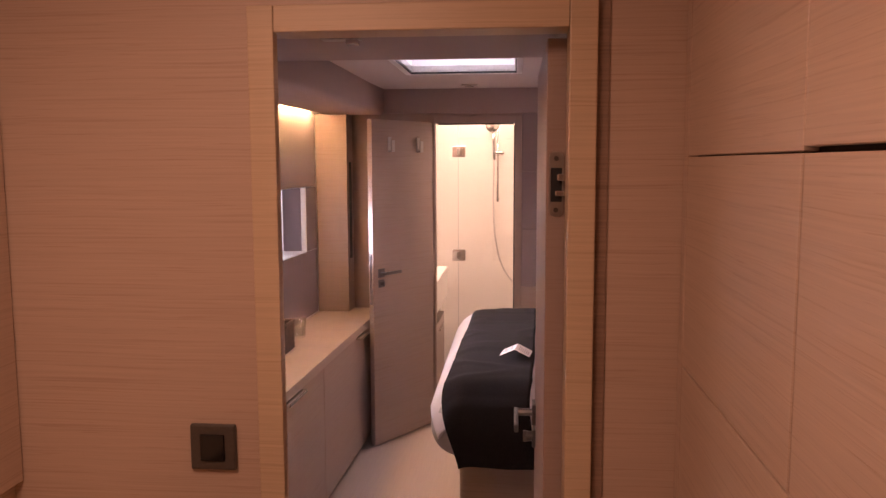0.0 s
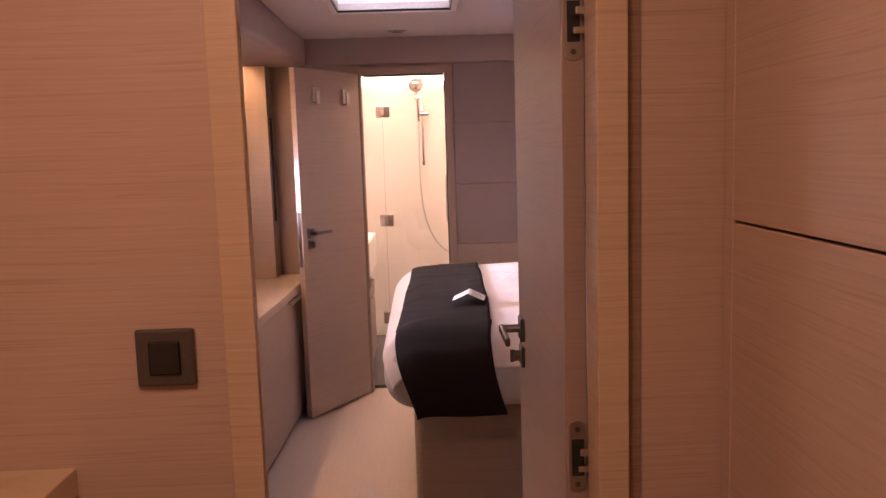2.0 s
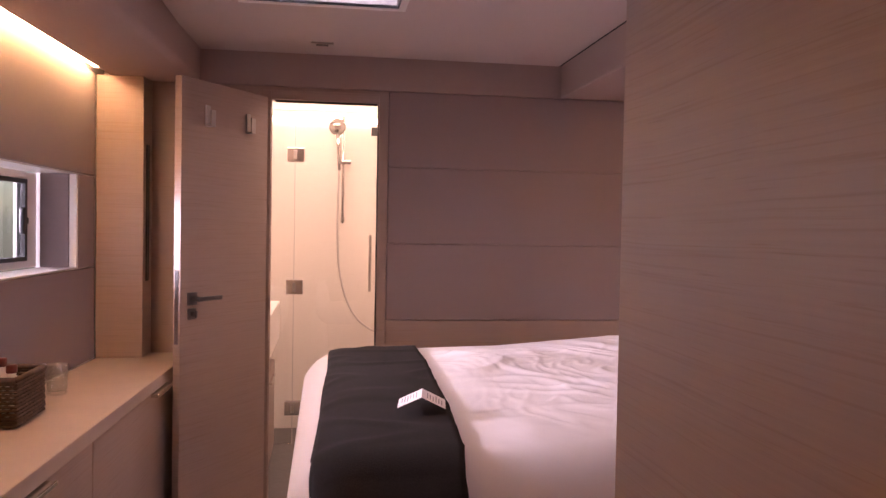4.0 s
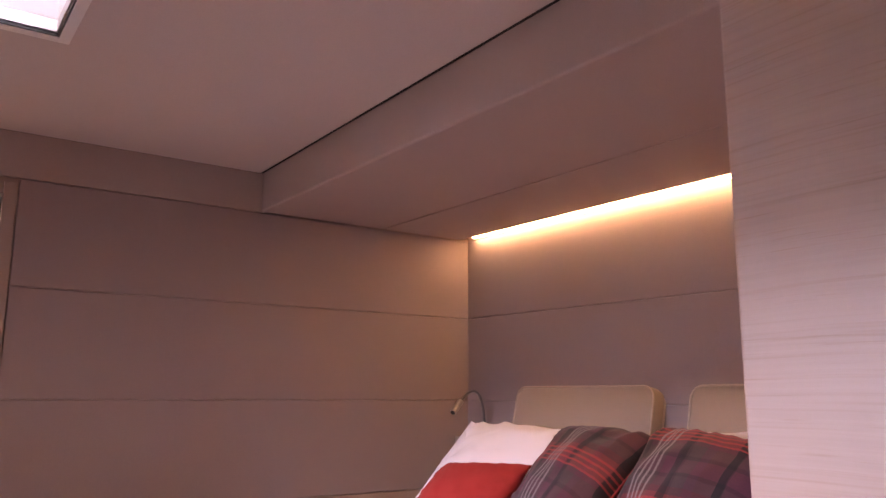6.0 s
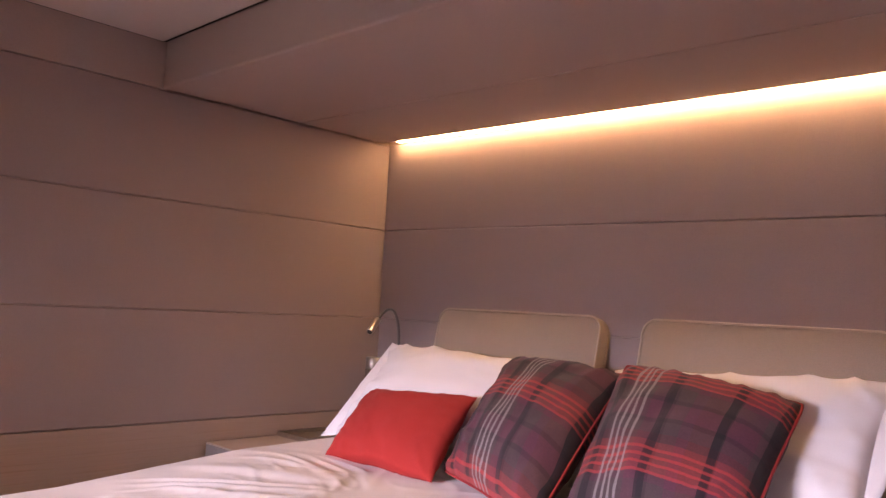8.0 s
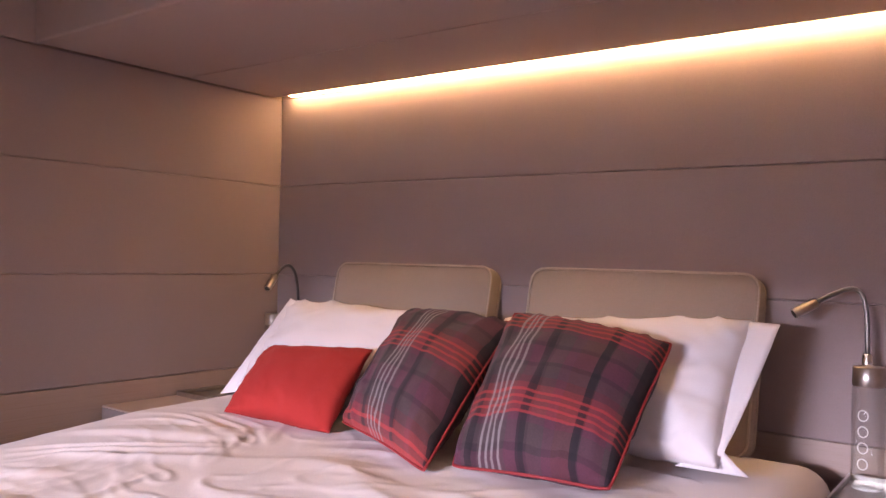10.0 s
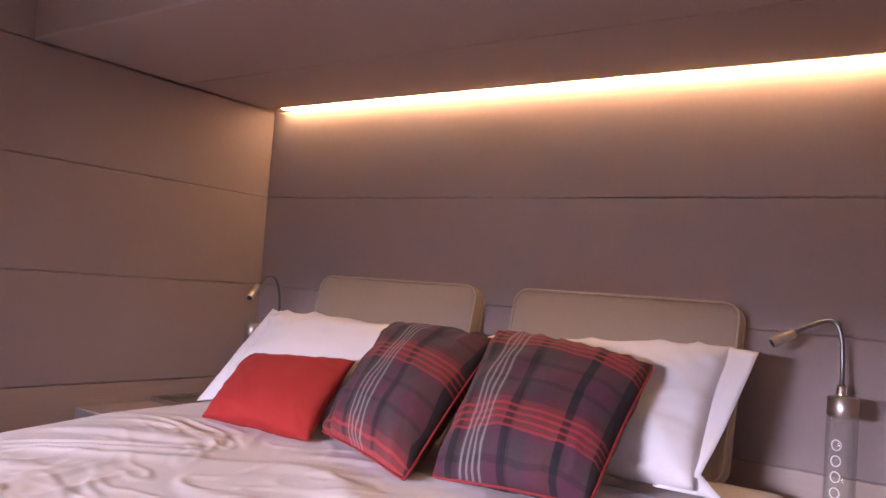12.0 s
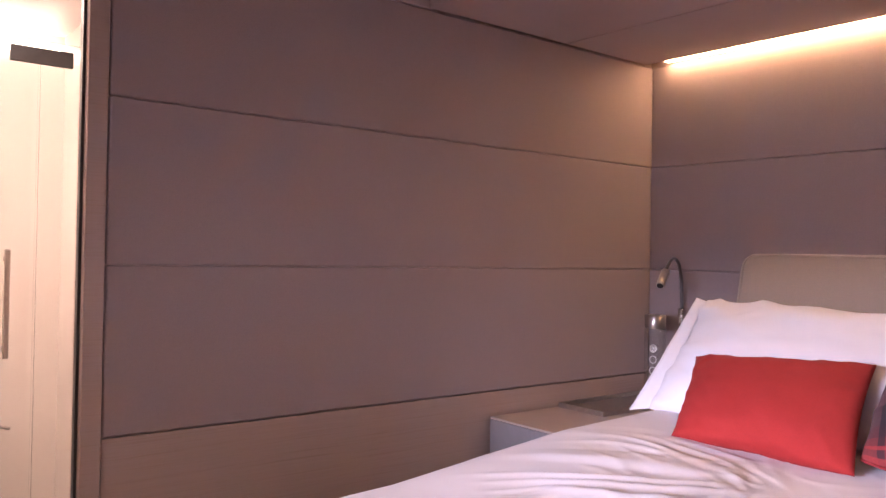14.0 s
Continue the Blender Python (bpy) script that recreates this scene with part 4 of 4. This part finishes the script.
def reading_lamp(y, start, tip):
    """A goose-neck lamp on a chrome wall mount, bending over to its small head."""
    ob = thing("reading_lamp", (HEAD, y, 1.06), "chrome goose-neck reading lamp on the bed-head panels", "lamp", "reading lamps")
    x = HEAD - 0.028
    part("mount", lathe(bmesh.new(), (x, y, 1.05), [(0.011, 0), (0.012, 0.002), (0.012, 0.055), (0.009, 0.06)], 18), CHROME, ob, smooth=True)
    part("bracket", slab(x, HEAD + 0.0, y - 0.009, y + 0.009, 1.06, 1.08, bevel=0.003), CHROME, ob)
    start, tip = Vector(start), Vector(tip)
    d = (tip - start).normalized()
    p0, p1, p2 = Vector((x, y, 1.105)), Vector((x, y, 1.105 + 0.17)), start - d * 0.13
    pts = []
    for k in range(25):
        f = k / 24
        pts.append(p0 * (1 - f) ** 3 + p1 * 3 * f * (1 - f) ** 2 + p2 * 3 * f * f * (1 - f) + start * f ** 3)
    part("neck", tube(bmesh.new(), pts, 0.0055, seg=12), NECK, ob, "dark flexible goose-neck", smooth=True)
    shade = part("shade", tube(bmesh.new(), [start - d * 0.004, start, tip, tip + d * 0.002], lambda f: 0.0085 if f < 0.2 else 0.0125, seg=18), STEEL, ob, "small chrome spot head", smooth=True)
    part("lens", tube(bmesh.new(), [tip + d * 0.0021, tip + d * 0.0035], 0.010, seg=18), BLACK, shade, "dark glass lens")
    return ob


reading_lamp(2.884, (2.375, 2.992, 1.224), (2.35, 3.032, 1.197))
reading_lamp(4.845, (2.25, 4.796, 1.232), (2.20, 4.778, 1.19))
outlet = thing("power_outlet", (HEAD, 4.80, 1.0), "black power outlet on the bed-head panel", "outlet")
part("plate", slab(HEAD - 0.013, HEAD - 0.0035, 4.74, 4.815, 0.94, 1.03, bevel=0.003), BLACK, outlet)

strip = thing("led_strip", (2.40, 3.9, 1.93), "warm white light strip above the bed-head panels", "light")
part("profile", lean_head(slab(HEAD - 0.043, HEAD - 0.006, SIDE + 0.01, NORTH - 0.05, 1.946, 1.960), 0.011), WHITE, strip)
part("diffuser", lean_head(slab(HEAD - 0.034, HEAD - 0.012, SIDE + 0.03, NORTH - 0.075, 1.9375, 1.9455, bevel=0.003), 0.011), LED, strip)
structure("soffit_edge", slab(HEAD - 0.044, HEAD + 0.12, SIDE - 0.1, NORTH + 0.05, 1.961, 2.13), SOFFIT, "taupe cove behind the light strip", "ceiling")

# ---- bathroom ----
BACK = 6.42
structure("wall_bath_back", slab(-0.7, 1.0, BACK, BACK + 0.05, 0, 2.3), TILE, "cream glossy shower back wall", "wall")
structure("wall_bath_left", slab(-0.66, -0.60, NORTH + 0.062, BACK, 0, 2.3), TILE, "cream bathroom wall", "wall")
structure("wall_bath_right", slab(0.86, 0.92, NORTH + 0.062, BACK, 0, 2.3), TILE, "cream bathroom wall", "wall")
structure("ceiling_bath", slab(-0.7, 1.0, NORTH + 0.062, BACK + 0.05, 2.04, 2.1), WHITE, "white bathroom ceiling", "ceiling")
structure("floor_bath", slab(-0.6, 0.86, NORTH + 0.07, BACK, 0.0005, 0.02), material("grey_shower_floor", (0.12, 0.11, 0.105), rough=0.5), "dark grey bathroom floor", "floor")
cove = thing("led_strip", (0.2, BACK - 0.03, 1.98), "bright light strip along the shower wall", "light")
part("diffuser", slab(-0.55, 0.84, BACK - 0.03, BACK - 0.002, 1.965, 1.99, bevel=0.003), BATH_LED, cove)

screen = thing("shower_screen", (0.3, 6.02, 0.02), "frameless clear glass shower screen with hinged door", "shower screen")
for name, x0, x1 in (("fixed_pane", -0.59, 0.178), ("door", 0.184, 0.700), ("fixed_pane", 0.706, 0.855)):
    g = part(name, slab(x0, x1, 6.018, 6.026, 0.03, 1.92, bevel=0.001), PANE, screen, "clear glass pane")
    g.visible_shadow = False
for z in (1.72, 0.95, 0.24):
    h = part("hinge", slab(0.135, 0.235, 6.010, 6.034, z - 0.042, z + 0.042, bevel=0.004), CHROME, screen, "chrome glass hinge")
    part("knuckle", slab(0.172, 0.192, 6.004, 6.0095, z - 0.025, z + 0.025, bevel=0.002), STEEL, h)
part("seal", slab(0.1785, 0.1835, 6.017, 6.027, 0.03, 1.92), HOSE, screen, "pale clear plastic seal strip")
part("bracket", slab(0.62, 0.80, 6.012, 6.032, 1.845, 1.895, bevel=0.002), BLACK, screen, "black glass clamp")
part("door_pull", box(box(slab(0.612, 0.628, 5.975, 5.99, 0.93, 1.262, bevel=0.003), 0.613, 0.627, 5.991, 6.0175, 0.95, 0.965), 0.613, 0.627, 5.991, 6.0175, 1.225, 1.24), STEEL, screen, "steel pull bar")

rail = thing("shower_set", (0.45, BACK, 1.3), "chrome shower rail with hand shower and hose", "shower")
part("rail", tube(bmesh.new(), [(0.465, BACK - 0.045, 1.33), (0.465, BACK - 0.045, 2.0)], 0.009, seg=14), CHROME, rail, smooth=True)
for z in (1.35, 1.98):
    part("mount", tube(bmesh.new(), [(0.465, BACK - 0.045, z), (0.465, BACK - 0.001, z)], 0.013, seg=14), CHROME, rail, smooth=True)
part("slider", slab(0.440, 0.515, BACK - 0.075, BACK - 0.030, 1.70, 1.725, bevel=0.006, seg=3), CHROME, rail)
hand = part("hand_shower", tube(bmesh.new(), [(0.44, BACK - 0.09, 1.66), (0.435, BACK - 0.10, 1.80), (0.425, BACK - 0.11, 1.90)], lambda f: 0.010 + 0.006 * f, seg=14), CHROME, rail, smooth=True)
part("spray_head", tube(bmesh.new(), [(0.425, BACK - 0.10, 1.93), (0.425, BACK - 0.125, 1.925), (0.425, BACK - 0.135, 1.922)], lambda f: 0.052 if f > 0.4 else 0.03, seg=24), CHROME, hand, smooth=True)
pts = []
for k in range(41):
    f = k / 40
    pts.append((0.44 + 0.03 * f + 0.23 * f ** 5 - 0.02 * math.sin(f * math.pi), BACK - 0.09 + 0.03 * f, 1.66 - 1.12 * f + 0.10 * f ** 8))
part("hose", tube(bmesh.new(), pts, 0.006, seg=8), HOSE, rail, "pale ribbed shower hose", smooth=True)

vanity = thing("vanity_unit", (-0.2, 5.5, 0.02), "white bathroom vanity with open shelf and drawer", "vanity")
part("counter", slab(-0.59, 0.112, 5.10, 5.86, 0.68, 0.885, bevel=0.006, seg=3), WHITE, vanity)
part("side", slab(-0.59, 0.07, 5.84, 5.859, 0.0205, 0.679), WHITE, vanity)
part("side", slab(-0.59, 0.07, 5.10, 5.12, 0.0205, 0.679), WHITE, vanity)
part("back", slab(-0.59, -0.55, 5.121, 5.839, 0.0205, 0.679), WHITE, vanity)
dr = part("drawer", slab(-0.54, 0.09, 5.122, 5.838, 0.08, 0.56, bevel=0.003), OAK_PALE, vanity, "pale oak drawer front")
part("handle", slab(0.0905, 0.105, 5.4, 5.65, 0.50, 0.512, bevel=0.003), CHROME, dr, "chrome pull")
